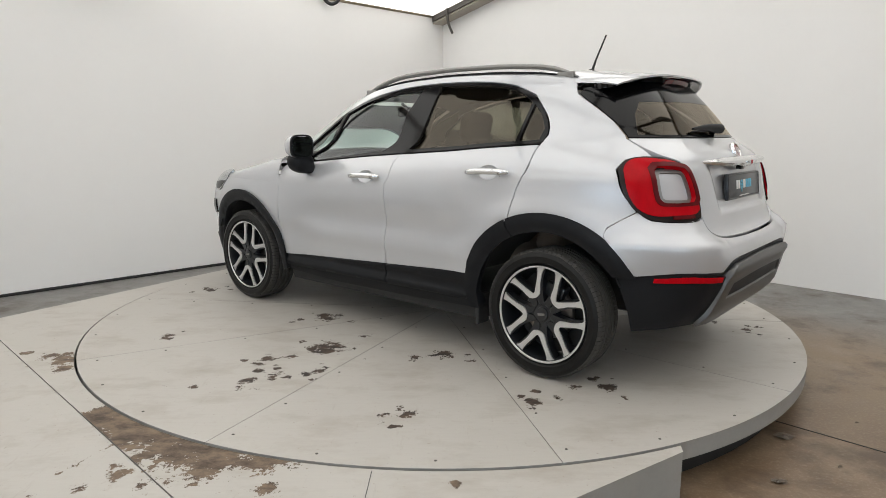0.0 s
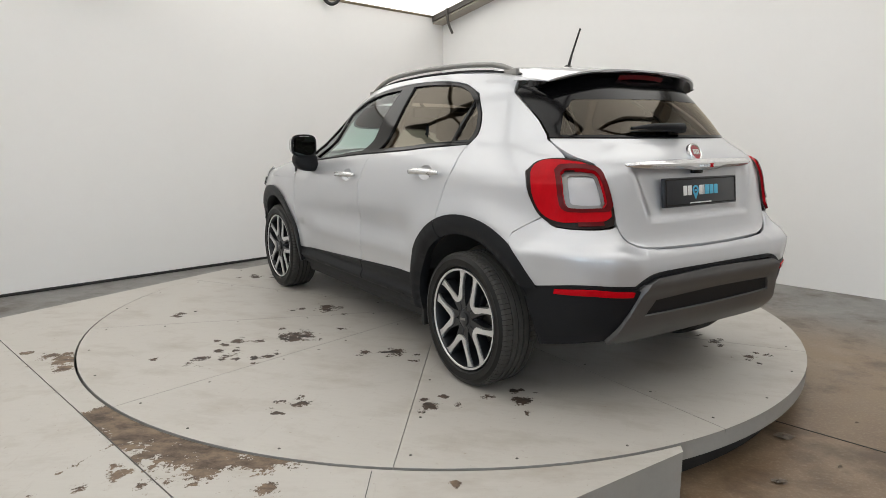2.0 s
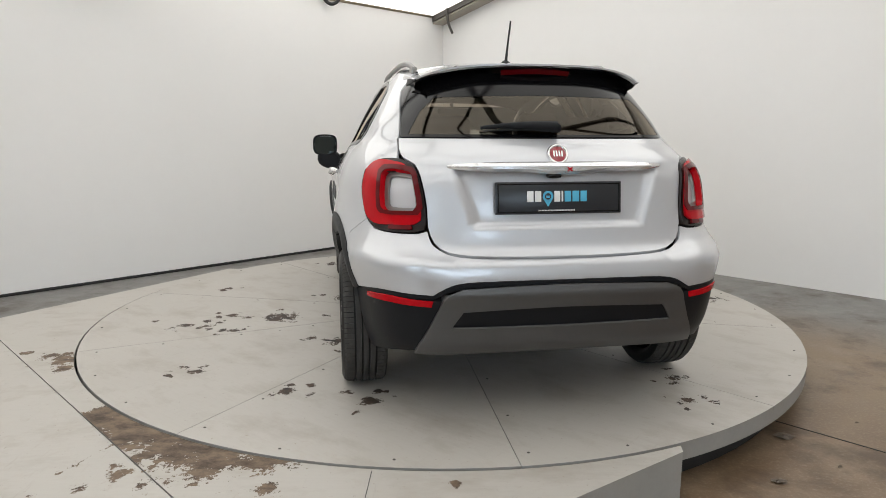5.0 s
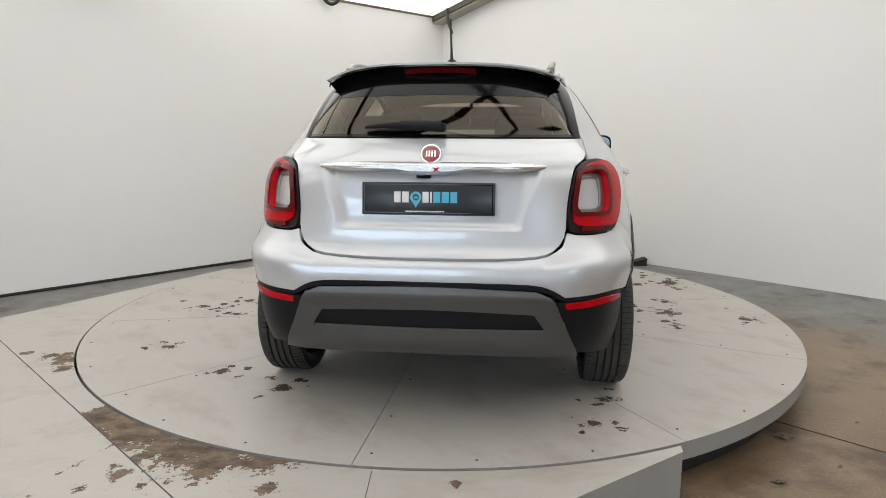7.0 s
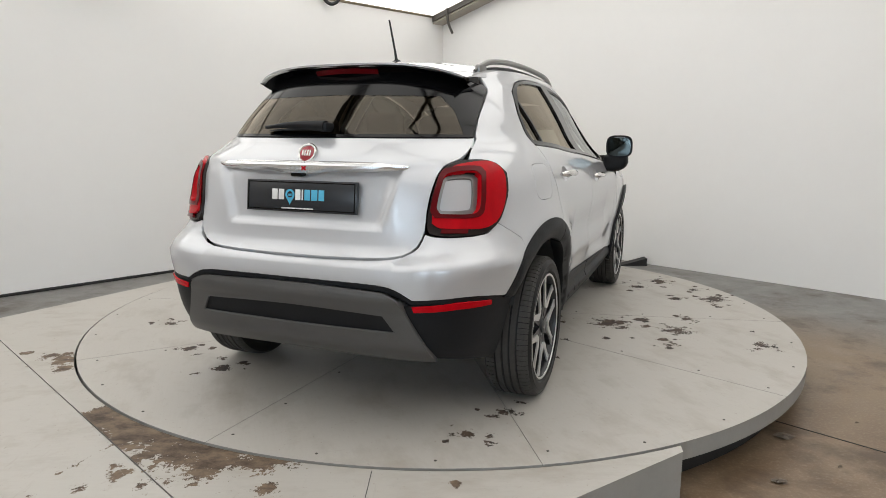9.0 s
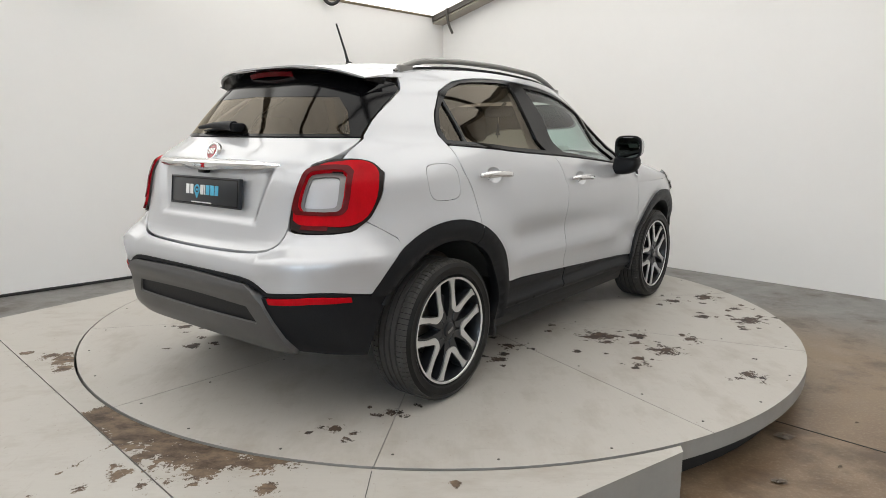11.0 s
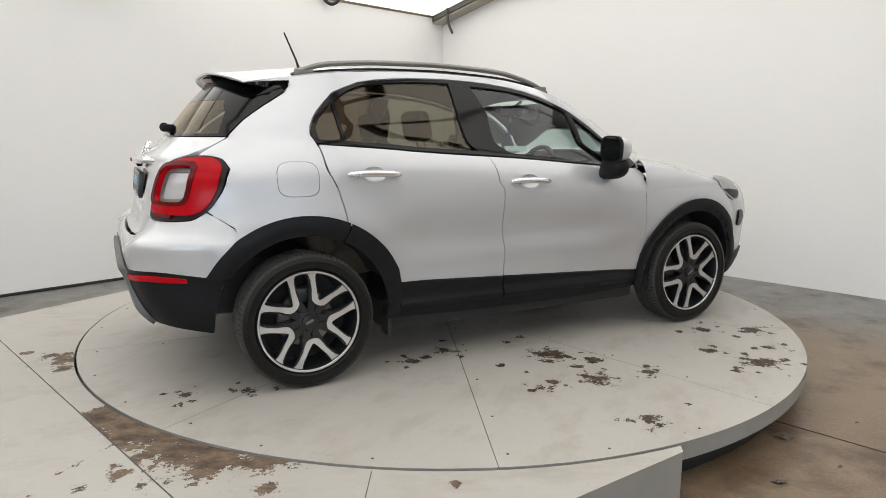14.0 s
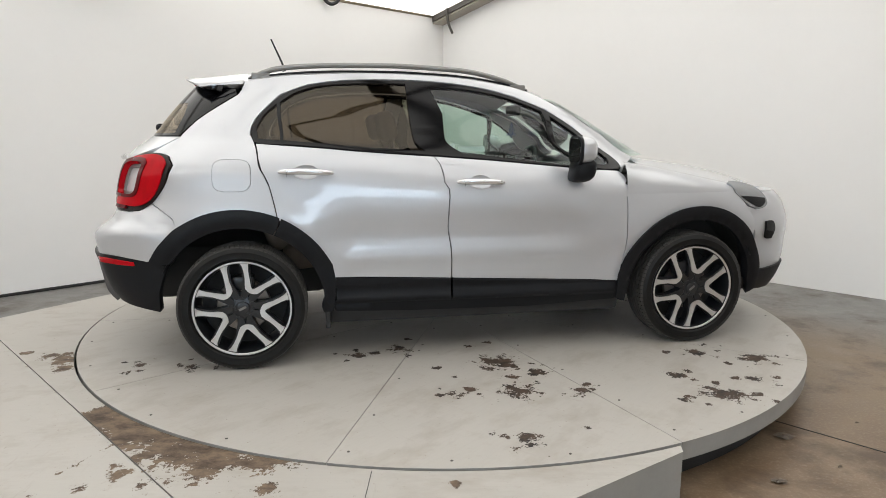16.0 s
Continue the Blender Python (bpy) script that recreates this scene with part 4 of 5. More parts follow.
        # bumper corner and red reflector
        bc = sides([(-1.745, 0.574), (-1.90, 0.595)]) + rears([(0.70, 0.598), (0.505, 0.578), (0.53, 0.53), (0.60, 0.350), (0.66, 0.345)]) + sides([(-1.80, 0.322), (-1.712, 0.305), (-1.708, 0.37), (-1.690, 0.46), (-1.648, 0.562), (-1.70, 0.566)])
        panel("bumper_corner", bc, M["plastic"], car, "black plastic bumper corner", off=0.004, depth=0.04, step=0.035, **kw)
        rf = sides([(-1.815, 0.560), (-1.82, 0.580), (-1.93, 0.592)]) + rears([(0.70, 0.594), (0.545, 0.580), (0.55, 0.557), (0.70, 0.567)])
        panel("reflector", rf, M["red"], car, "thin red reflector", off=0.010, depth=0.01, step=0.03, **kw)
        handle(car, -0.94, 1.035, 0.135, flip)
        handle(car, -0.02, 0.975, 0.128, flip)
        door_mirror(car, flip)

    # rear bumper, right across
    half = [(0.0, 0.733), (0.20, 0.735), (0.38, 0.741), (0.48, 0.755), (0.535, 0.79), (0.553, 0.842)]
    rb = rears(half) + rears([(0.585, 0.832), (0.66, 0.828)]) + sides([(-1.78, 0.836), (-1.735, 0.862), (-1.722, 0.8775), (-1.604, 0.7975)]) + sides(arch(-1.285, 0.512, 128.8, 149, 4)) + sides([(-1.745, 0.588), (-1.90, 0.608)])
    rb += rears([(0.70, 0.612), (0.545, 0.603), (0.50, 0.630), (0.45, 0.648), (0.36, 0.655), (0.0, 0.655)])
    full = rb + [(-s, z) for s, z in rb[::-1]]
    full = [p for i, p in enumerate(full) if math.dist(p, full[i - 1]) > 1e-5]
    panel("rear_bumper", smooth_loop(full, 30, 2), sil, car, "silver rear bumper", step=0.03, depth=0.03, shift=BUMPER_SHAPE)
    tr = rears([(0.0, 0.653), (0.36, 0.653), (0.45, 0.645), (0.50, 0.627), (0.545, 0.600), (0.70, 0.609)]) + sides([(-1.90, 0.605), (-1.74, 0.586), (-1.74, 0.574), (-1.90, 0.592)]) + rears([(0.70, 0.597), (0.54, 0.588), (0.49, 0.614), (0.43, 0.632), (0.0, 0.640)])
    full = tr + [(-s, z) for s, z in tr[::-1]]
    full = [p for i, p in enumerate(full) if math.dist(p, full[i - 1]) > 1e-5]
    panel("bumper_trim", full, M["plastic"], car, "black trim line", off=0.003, depth=0.03, step=0.03)
    sk = rears([(0.0, 0.640), (0.43, 0.632), (0.485, 0.612), (0.51, 0.575), (0.550, 0.48), (0.605, 0.352), (0.45, 0.345), (0.0, 0.343)])
    full = sk + [(-s, z) for s, z in sk[::-1]]
    full = [p for i, p in enumerate(full) if math.dist(p, full[i - 1]) > 1e-5]
    ins = [at_rear(*p) for p in [(0.47, 0.468), (0.425, 0.536), (0.0, 0.545), (-0.425, 0.536), (-0.47, 0.468), (0.0, 0.462)]]
    skid = panel("skid_panel", full, M["skid"], car, "satin grey lower bumper panel", off=0.018, depth=0.05, step=0.03, holes=[ins], shift=SKID_SHAPE)
    panel("bumper_grille", ins, M["plastic"], skid, "black bumper inset", off=0.006, depth=0.01, step=0.04, shift=SKID_SHAPE)
    for y in (0.34, -0.34):
        c = skin(*at_rear(y, 0.585))
        bm = lathe([(0.014, -0.012), (0.014, 0.0), (0.010, 0.002), (0.0, 0.002)], 20)
        bmesh.ops.transform(bm, matrix=Matrix.Translation((c.x - 0.022, y, 0.585)) @ pose(0, 0, 0, 0, 0, 90), verts=bm.verts[:])
        part("parking_sensor", bm, M["skid"], skid)

    # tailgate
    tg = rears([(0.0, 0.742), (0.20, 0.744), (0.375, 0.750), (0.472, 0.763), (0.525, 0.797), (0.548, 0.86), (0.549, 0.93), (0.557, 1.00), (0.569, 1.06), (0.584, 1.103), (0.622, 1.128), (0.634, 1.165), (0.628, 1.212), (0.3, 1.212), (0.0, 1.212)])
    full = tg + [(-s, z) for s, z in tg[::-1]]
    full = [p for i, p in enumerate(full) if math.dist(p, full[i - 1]) > 1e-5]
    panel("tailgate", smooth_loop(full, 30, 2), sil, car, "silver tailgate with recessed plate area", step=0.025, depth=0.03, shift=PLATE_RECESS)
    gl = rears([(0.0, 1.219), (0.624, 1.219)]) + sides([(-1.577, 1.232), (-1.508, 1.296), (-1.414, 1.362), (-1.294, 1.437), (-1.30, 1.465)]) + rears([(0.35, 1.500), (0.0, 1.505)])
    full = gl + [(-s, z) for s, z in gl[::-1]]
    full = [p for i, p in enumerate(full) if math.dist(p, full[i - 1]) > 1e-5]
    # clear area stops low: the band's top also draws the spoiler's dark shade
    clear = rears([(0.0, 1.230), (0.590, 1.230), (0.53, 1.33), (0.465, 1.392), (0.0, 1.402)])
    clear = clear + [(-s, z) for s, z in clear[::-1]]
    clear = [p for i, p in enumerate(clear) if math.dist(p, clear[i - 1]) > 1e-5]
    tgl = panel("rear_window", clear, M["backlight"], car, "brown tinted rear window", off=-0.001, depth=0.0005, step=0.05)
    tgl.visible_shadow = False
    panel("window_band", full, M["gloss"], tgl, "black band round the rear window, deepened for the spoiler's shade", off=0.0, depth=0.01, step=0.04, holes=[clear])

    roof_and_bonnet(car)
    tail_details(car)
    cabin(car)
    underside(car)

    wheel = build_wheel(car)
    for x, y in ((-1.285, -0.788), (1.285, -0.776), (-1.285, 0.788), (1.285, 0.776)):
        m = pose(x, y, 0.333, 0, WHEEL_ANGLE[(x > 0, y > 0)], 0 if y < 0 else 180)
        ob = wheel if (x < 0 and y < 0) else copy_thing(wheel, m)
        ob.matrix_basis = m
        ob.parent = car
    tagged(car, "silver metallic compact crossover car with black wheel arch cladding", "car")
    return car


WHEEL_ANGLE = {(False, False): 0, (True, False): -12.3, (False, True): 17.7, (True, True): 16.3}


def bell(x):
    return math.exp(-x * x)


def DOOR_SHAPE(c):
    # hollow along the lower door, with a soft crease under it
    fade = min(1.0, max(0.0, (0.72 - c.x) / 0.3)) * min(1.0, max(0.0, (c.x + 0.95) / 0.25))
    return fade * (-0.020 * bell((c.z - 0.70) / 0.10) + 0.013 * bell((c.z - 0.575) / 0.050)) + HAUNCH(c)


def HAUNCH(c):
    d = 0.0
    for cx, k in ((-1.285, 0.022), (1.285, 0.016)):
        r = math.hypot(c.x - cx, c.z - HUB_Z)
        d += k * bell((r - 0.50) / 0.11) * (1.0 if c.z < 0.95 else bell((c.z - 0.95) / 0.08))
    d *= min(1.0, max(0.0, (c.x + 1.95) / 0.30))
    return d if abs(c.y) > 0.55 else d * max(0.0, (abs(c.y) - 0.45) / 0.1)


def BUMPER_SHAPE(c):
    # the corners under the lamps are fuller than the middle
    k = min(1.0, max(0.0, (abs(c.y) - 0.46) / 0.16)) * min(1.0, max(0.0, (-1.64 - c.x) / 0.14))
    return HAUNCH(c) + 0.024 * k * k * (3 - 2 * k) * bell((c.z - 0.735) / 0.075)


def ARCH_LIP(cx, r0):
    def f(c):
        r = math.hypot(c.x - cx, c.z - HUB_Z)
        return HAUNCH(c) + 0.004 * min(1.0, max(0.0, (0.515 - r) / 0.03)) - 0.010 * bell((r - r0) / 0.02)
    return f


def DOOR_CLAD(c):
    # a raised lower edge with a hollow over it
    return 0.015 * bell((c.z - 0.352) / 0.022) - 0.010 * bell((c.z - 0.40) / 0.020)


def SKID_SHAPE(c):
    return 0.014 * bell((c.z - 0.60) / 0.030) + 0.010 * bell((c.z - 0.40) / 0.05)


def LENS(c):
    return 0.006 * bell((abs(c.y) - 0.66) / 0.08)


def PLATE_RECESS(c):
    k = lambda t: min(1.0, max(0.0, t)) ** 2 * (3 - 2 * min(1.0, max(0.0, t)))
    half = 0.385 + 0.07 * (c.z - 0.87) / 0.22
    return -0.022 * k((half - abs(c.y)) / 0.055) * k((c.z - 0.855) / 0.03) * k((1.100 - c.z) / 0.012) + 0.008 * k((c.z - 1.09) / 0.02) * k((1.20 - c.z) / 0.08)


HOOD_Y = knots((0.8, 0.70), (1.0, 0.69), (1.2, 0.70), (1.5, 0.685), (1.75, 0.60), (1.95, 0.34))
HOOD_Z = knots((0.8, 1.08), (1.0, 1.06), (1.2, 1.020), (1.5, 0.960), (1.75, 0.915), (1.95, 0.89))
ROOF_C = knots((-1.62, 1.540), (-1.45, 1.560), (-1.2, 1.585), (-0.9, 1.600), (-0.5, 1.608), (-0.1, 1.597), (0.15, 1.565), (0.35, 1.52), (0.5, 1.47))
EDGE_Z = knots(*sorted(EDGE))


def roof_and_bonnet(car):
    sil = M["silver"]
    rows, inner = [], []
    for i in range(34):
        x = -1.25 + (0.44 + 1.25) * i / 33
        e = skin(*at_side(x, EDGE_Z(x)))
        ye, ze, zc = -e.y, e.z, ROOF_C(x)
        r = []
        for j in range(25):
            v = -1 + 2 * j / 24
            v = math.copysign(abs(v) ** 0.8, v)
            r.append((x + 0.03 * (1 - v * v) * (1 if x > 0.2 else 0) * (x - 0.2) / 0.24, ye * v, ze + (zc - ze) * (1 - abs(v) ** 3.2)))
        rows.append(r)
        inner.append([(p[0], p[1] * 0.95, p[2] - 0.035) for p in r])
    loft("roof_panel", rows, sil, car, "silver roof panel")
    loft("headliner", inner, M["lining"], car, "pale grey headliner")
    # spoiler over the rear window: silver top, black underside
    top, under = [], []
    for i in range(12):
        t = i / 11
        r, u = [], []
        for j in range(29):
            v = -1 + 2 * j / 28
            av = abs(v)
            xe = -1.62 + 0.13 * av ** 3
            x = -1.250 + (xe + 1.262) * t
            e0 = skin(*at_side(-1.250, EDGE_Z(-1.250)))
            half = -e0.y * (1 - t) + 0.545 * t
            vv = math.copysign(av ** 0.8, v)
            zc, ze = ROOF_C(x), EDGE_Z(-1.250) * (1 - t) + 1.478 * t
            z = ze + (zc - ze) * (1 - abs(vv) ** 3.2)
            r.append((x, half * vv, z))
            if t > 0.25:
                k = (t - 0.25) / 0.75
                u.append((x + 0.012 + 0.03 * (1 - k), half * vv * 0.985, min(z - 0.014, z - 0.075 + 0.060 * k ** 1.5)))
        top.append(r)
        if u:
            under.append(u)
    sp = loft("spoiler", top, sil, car, "silver roof spoiler", 0.008)
    loft("spoiler_underside", under, M["gloss"], sp, "gloss black spoiler underside")
    # sides of the spoiler run down to the window
    for sg in (-1, 1):
        rows = []
        for i in range(8):
            t = i / 7
            a = Vector((-1.252 - 0.235 * t, sg * (0.556 - 0.012 * t), 1.510 - 0.030 * t))
            b = Vector((-1.288 - 0.190 * t, sg * (0.588 - 0.060 * t), 1.436 + 0.036 * t))
            rows.append([a.lerp(b, k / 3) for k in range(4)])
        loft("spoiler_side", [[q[0], q[0].lerp(q[1], 0.8)] for q in rows], sil, sp, "", 0.006)
        loft("spoiler_blade", [[q[0].lerp(q[1], 0.8), q[2], q[3]] for q in rows[3:]], M["gloss"], sp, "gloss black blade beside the rear window", 0.006)
    # high brake lamp under the spoiler's lip
    rows = [[(-1.588 + 0.02 * (abs(y) / 0.2) ** 2 + 0.012 * k, y, 1.520 - 0.020 * k - 0.010 * (abs(y) / 0.2) ** 2) for k in (0, 1)] for y in [-0.16 + 0.32 * i / 10 for i in range(11)]]
    loft("brake_lamp", rows, M["darkred"], sp, "dark red high brake lamp", 0.006)
    # bonnet
    zc = knots((0.95, 1.125), (1.15, 1.095), (1.4, 1.06), (1.7, 1.005), (1.9, 0.95), (2.03, 0.885))
    rows = []
    for i in range(20):
        r = []
        for j in range(21):
            v = -1 + 2 * j / 20
            x = 0.98 + (1.0 - 0.10 * abs(v) ** 2.5) * i / 19 - 0.0
            ye = HOOD_Y(min(x, 1.85))
            ze = HOOD_Z(x)
            r.append((x + 0.06 * (1 - v * v) * i / 19, (ye - 0.004) * v, ze + (zc(x) - ze) * (1 - abs(v) ** 2.6)))
        rows.append(r)
    loft("bonnet", rows, sil, car, "silver bonnet", 0.012)
    # scuttle and windscreen
    side_edge = sides([(0.44, 1.437), (0.62, 1.352), (0.80, 1.232), (0.945, 1.108)])
    mid = SR + SM + SF
    loop = side_edge + [(2 * mid - s, z) for s, z in side_edge[::-1]]

    def wrap(s, z):
        if s <= mid:
            return skin(s, z)
        p = skin(2 * mid - s, z)
        return Vector((p.x, -p.y, p.z))
    g = panel("windscreen", dense(loop, 0.05), M["glass"], car, "clear windscreen", off=-0.002, depth=0.0005, step=0.06, surf=wrap)
    g.visible_shadow = False
    # nose
    half = sides([(1.77, 0.40), (1.70, 0.70), (1.64, 0.81), (1.72, 0.785), (1.80, 0.815), (1.76, 0.89)])
    half2 = [(mid, 0.885)]
    low = [(mid, 0.42)]
    right = half + half2 + low
    full = right[:-1] + [(2 * mid - s, z) for s, z in half[::-1]] + low
    panel("front_bumper", full, sil, car, "silver front bumper", step=0.05, depth=0.03, surf=wrap)
    half = sides([(1.775, 0.28), (1.775, 0.405)])
    full = half + [(mid, 0.45)] + [(2 * mid - s, z) for s, z in half[::-1]] + [(mid, 0.24)]
    panel("front_skirt", full, M["plastic"], car, "black front skirt", off=0.014, step=0.05, depth=0.04, surf=wrap)
    # roof rails and aerial
    for sg in (-1, 1):
        pts, tap = [], []
        for i in range(25):
            t = i / 24
            x = -1.235 + 1.585 * t
            e = skin(*at_side(x, EDGE_Z(x)))
            lift = 0.030 * min(1.0, t / 0.10, (1 - t) / 0.22) ** 0.8
            pts.append((x, sg * (abs(e.y) - 0.035), e.z + 0.016 + lift))
            tap.append(0.45 + 0.55 * min(1.0, t / 0.05, (1 - t) / 0.10))
        bm = tube(pts, 0.0145, 10, tap)
        rr = part("roof_rail", bm, M["rail"], car, "satin grey roof rail")
        for t in (0.03, 0.97):
            i = round(t * 24)
            p = pts[i]
            part("rail_foot", box(p[0] - 0.05, p[0] + 0.05, p[1] - 0.014, p[1] + 0.014, p[2] - 0.05, p[2] + 0.004, bevel=0.008), M["rail"], rr)
        # gutter strip beside the rail
        part("roof_strip", tube([(p[0], p[1] + sg * 0.0, skin(*at_side(p[0], EDGE_Z(p[0]))).z + 0.012) for p in pts], 0.008, 6), M["plastic"], car)
    an = part("aerial", tube([(-1.055, 0, 1.600), (-1.062, 0, 1.625), (-1.075, 0, 1.662), (-1.135, 0, 1.800)], 0.0058, 8, [1.6, 1.3, 1.0, 0.8]), M["black"], car, "short black roof aerial")
    part("aerial_foot", lathe([(0.026, 1.588), (0.024, 1.604), (0.010, 1.614), (0.0, 1.614)], 20, "z"), M["black"], an).location = (-1.05, 0, 0)


def cup_outline(x, z):
    return [(x + 0.064 * math.cos(2 * math.pi * i / 24), z + 0.038 * math.sin(2 * math.pi * i / 24)) for i in range(24)]


def handle(car, x, z, half, flip):
    """A pull handle over a cupped recess."""
    sg = 1 if flip else -1
    c = skin(*at_side(x, z))
    y = abs(c.y)
    pts = []
    for i in range(13):
        t = -1 + 2 * i / 12
        pts.append((x + half * t, sg * (y + 0.012 + 0.026 * (1 - t ** 4)), z + 0.006 * (1 - t * t) - 0.004 * t))
    bm = tube(pts, 0.0165, 12, [0.55, 0.85] + [1.0] * 9 + [0.9, 0.6])
    h = part("door_handle", bm, M["handle"], car, "silver door handle")
    panel("handle_cup", sides(cup_outline(x, z)), M["silver"], h, depth=0.002, step=0.014, flip=flip,
          shift=lambda q: DOOR_SHAPE(q) - 0.002 - 0.024 * max(0.0, 1 - ((q.x - x) / 0.064) ** 2 - ((q.z - z) / 0.038) ** 2) ** 0.6)
    lx = x - half * 0.72
    part("handle_seam", tube([(lx, sg * (y + 0.03), z - 0.018), (lx, sg * (y + 0.0525), z), (lx, sg * (y + 0.03), z + 0.022)], 0.0012, 6), M["gloss"], h)


def door_mirror(car, flip):
    sg = 1 if flip else -1
    bm = bmesh.new()
    bmesh.ops.create_uvsphere(bm, u_segments=24, v_segments=16, radius=1)
    for v in bm.verts:
        x, y, z = v.co
        f = lambda t, p: math.copysign(abs(t) ** p, t)
        x = max(x, -0.52)
        v.co = (0.525 + 0.074 * f(x, 0.8), sg * (0.955 + 0.086 * f(y, 0.75)), 1.148 + 0.072 * f(z, 0.75))
    mir = part("door_mirror", bm, M["silver"], car, "silver door mirror with black base")
    bm = bmesh.new()
    bmesh.ops.create_uvsphere(bm, u_segments=20, v_segments=12, radius=1)
    for v in bm.verts:
        x, y, z = v.co
        f = lambda t, p: math.copysign(abs(t) ** p, t)
        v.co = (0.540 + 0.062 * f(x, 0.6) + 0.01 * z, sg * (0.93 + 0.085 * f(y, 0.6) - 0.045 * min(0, z)* -1), 1.035 + 0.065 * f(z, 0.6))
    part("mirror_base", bm, M["plastic"], mir, "black mirror base")
    bm = bmesh.new()
    ring = [bm.verts.new((0.4805, sg * (0.955 + 0.077 * math.copysign(abs(math.cos(t)) ** 0.6, math.cos(t))), 1.146 + 0.064 * math.copysign(abs(math.sin(t)) ** 0.6, math.sin(t)))) for t in [2 * math.pi * i / 32 for i in range(32)]]
    bm.faces.new(ring)
    g = bmesh.ops.extrude_face_region(bm, geom=bm.faces[:])
    for v in [e for e in g["geom"] if isinstance(e, bmesh.types.BMVert)]:
        v.co.x += 0.01
    # the dark reflection is put into the mirror's own colour
    part("mirror_glass", bm, material("mirror_dark_reflection", (0.06, 0.07, 0.068), 0.03, 1.0), mir, "mirror glass")
    bm = bmesh.new()
    ring = [bm.verts.new((0.4835, sg * (0.955 + 0.0890 * math.copysign(abs(math.cos(t)) ** 0.6, math.cos(t))), 1.147 + 0.0765 * math.copysign(abs(math.sin(t)) ** 0.6, math.sin(t)))) for t in [2 * math.pi * i / 32 for i in range(32)]]
    bm.faces.new(ring)
    g = bmesh.ops.extrude_face_region(bm, geom=bm.faces[:])
    for v in [e for e in g["geom"] if isinstance(e, bmesh.types.BMVert)]:
        v.co.x += 0.016
    part("mirror_surround", bm, M["plastic"], mir)


def tail_details(car):
    # handle bar with winged ends over the plate
    bm = bmesh.new()
    n = 33
    rings = []
    for i in range(n):
        t = -1 + 2 * i / (n - 1)
        y = 0.465 * t
        c = skin(*at_rear(abs(y), 1.098))
        k = max(0.0, 1 - abs(t) ** 5)
        drop = 0.010 * max(0.0, 1 - (abs(y) / 0.13) ** 4)
        hh = 0.006 + 0.014 * k
        out = 0.004 + 0.050 * k
        zt = 1.101
        x = c.x
        ring = [(x + 0.02, zt + hh), (x - out * 0.6, zt + hh), (x - out, zt + hh * 0.2), (x - out, zt - hh * 0.3 - drop), (x - out * 0.75, zt - hh - drop), (x + 0.02, zt - hh - drop * 0.5)]
        rings.append([bm.verts.new((px, y, pz)) for px, pz in ring])
    for a, b in zip(rings, rings[1:]):
        for k in range(6):
            bm.faces.new((a[k], a[(k + 1) % 6], b[(k + 1) % 6], b[k]))
    bm.faces.new(rings[0])
    bm.faces.new(rings[-1])
    bar = part("tailgate_bar", bm, M["handle"], car, "silver tailgate handle bar")
    x = skin(*at_rear(0, 1.098)).x - 0.0555
    for y0, y1, mt in ((0.052, 0.034, "chrome"), (0.029, 0.011, "chrome"), (0.006, -0.012, "chrome"), (-0.018, -0.040, "red")):
        b2 = bmesh.new()
        if mt == "red":
            for a in (38, -38):
                add_box(b2, -0.002, 0.002, -0.0125, 0.0125, -0.0025, 0.0025, 0.0, pose(x, (y0 + y1) / 2, 1.0925, a))
        else:
            add_box(b2, x - 0.002, x + 0.002, y1, y0, 1.087, 1.0895)
            add_box(b2, x - 0.002, x + 0.002, y1, y0, 1.0965, 1.099)
            add_box(b2, x - 0.002, x + 0.002, y1, y1 + 0.003, 1.087, 1.099)
            add_box(b2, x - 0.002, x + 0.002, y0 - 0.003, y0, 1.087, 1.099)
        part("model_script", b2, M[mt], bar, "small red mark" if mt == "red" else "small bright script mark")
    # camera pod under the bar
    part("camera_pod", box(-1.955, -1.925, -0.005, 0.055, 1.055, 1.075, bevel=0.006), M["gloss"], car, "small black camera pod")
    # round badge
    c = skin(*at_rear(0, 1.148))
    m = Matrix.Translation((c.x - 0.024, 0.0, 1.150)) @ Matrix.Rotation(radians(26), 4, "Y") @ Matrix.Rotation(radians(-90), 4, "Z")
    bm = lathe([(0.046, 0.012), (0.046, -0.002), (0.042, -0.008), (0.037, -0.008), (0.034, -0.004)], 48)
    bmesh.ops.transform(bm, matrix=m, verts=bm.verts[:])
    bd = part("badge", bm, M["chrome"], car, "round red badge with chrome ring")
    bm = lathe([(0.035, 0.0), (0.034, -0.004), (0.0, -0.006)], 40)
    bmesh.ops.transform(bm, matrix=m, verts=bm.verts[:])
    part("badge_face", bm, M["badge"], bd, "dark red enamel")
    for k in range(4):
        bm = box(-0.021 + 0.0115 * k, -0.0145 + 0.0115 * k, -0.0075, -0.004, -0.013, 0.013)
        bmesh.ops.transform(bm, matrix=m, verts=bm.verts[:])
        part("badge_bar", bm, M["chrome"], bd, "bright upright bar")
    # dealer plate in the recess
    px = -1.957
    tilt = pose(px, 0.006, 0.974, 0, 6, 0)

    def on_plate(bm):
        bmesh.ops.transform(bm, matrix=tilt, verts=bm.verts[:])
        return bm
    pl = part("number_plate", on_plate(box(-0.006, 0.014, -0.27, 0.27, -0.066, 0.066, bevel=0.004)), M["plate"], car, "dark blue-black dealer plate with logo shapes")
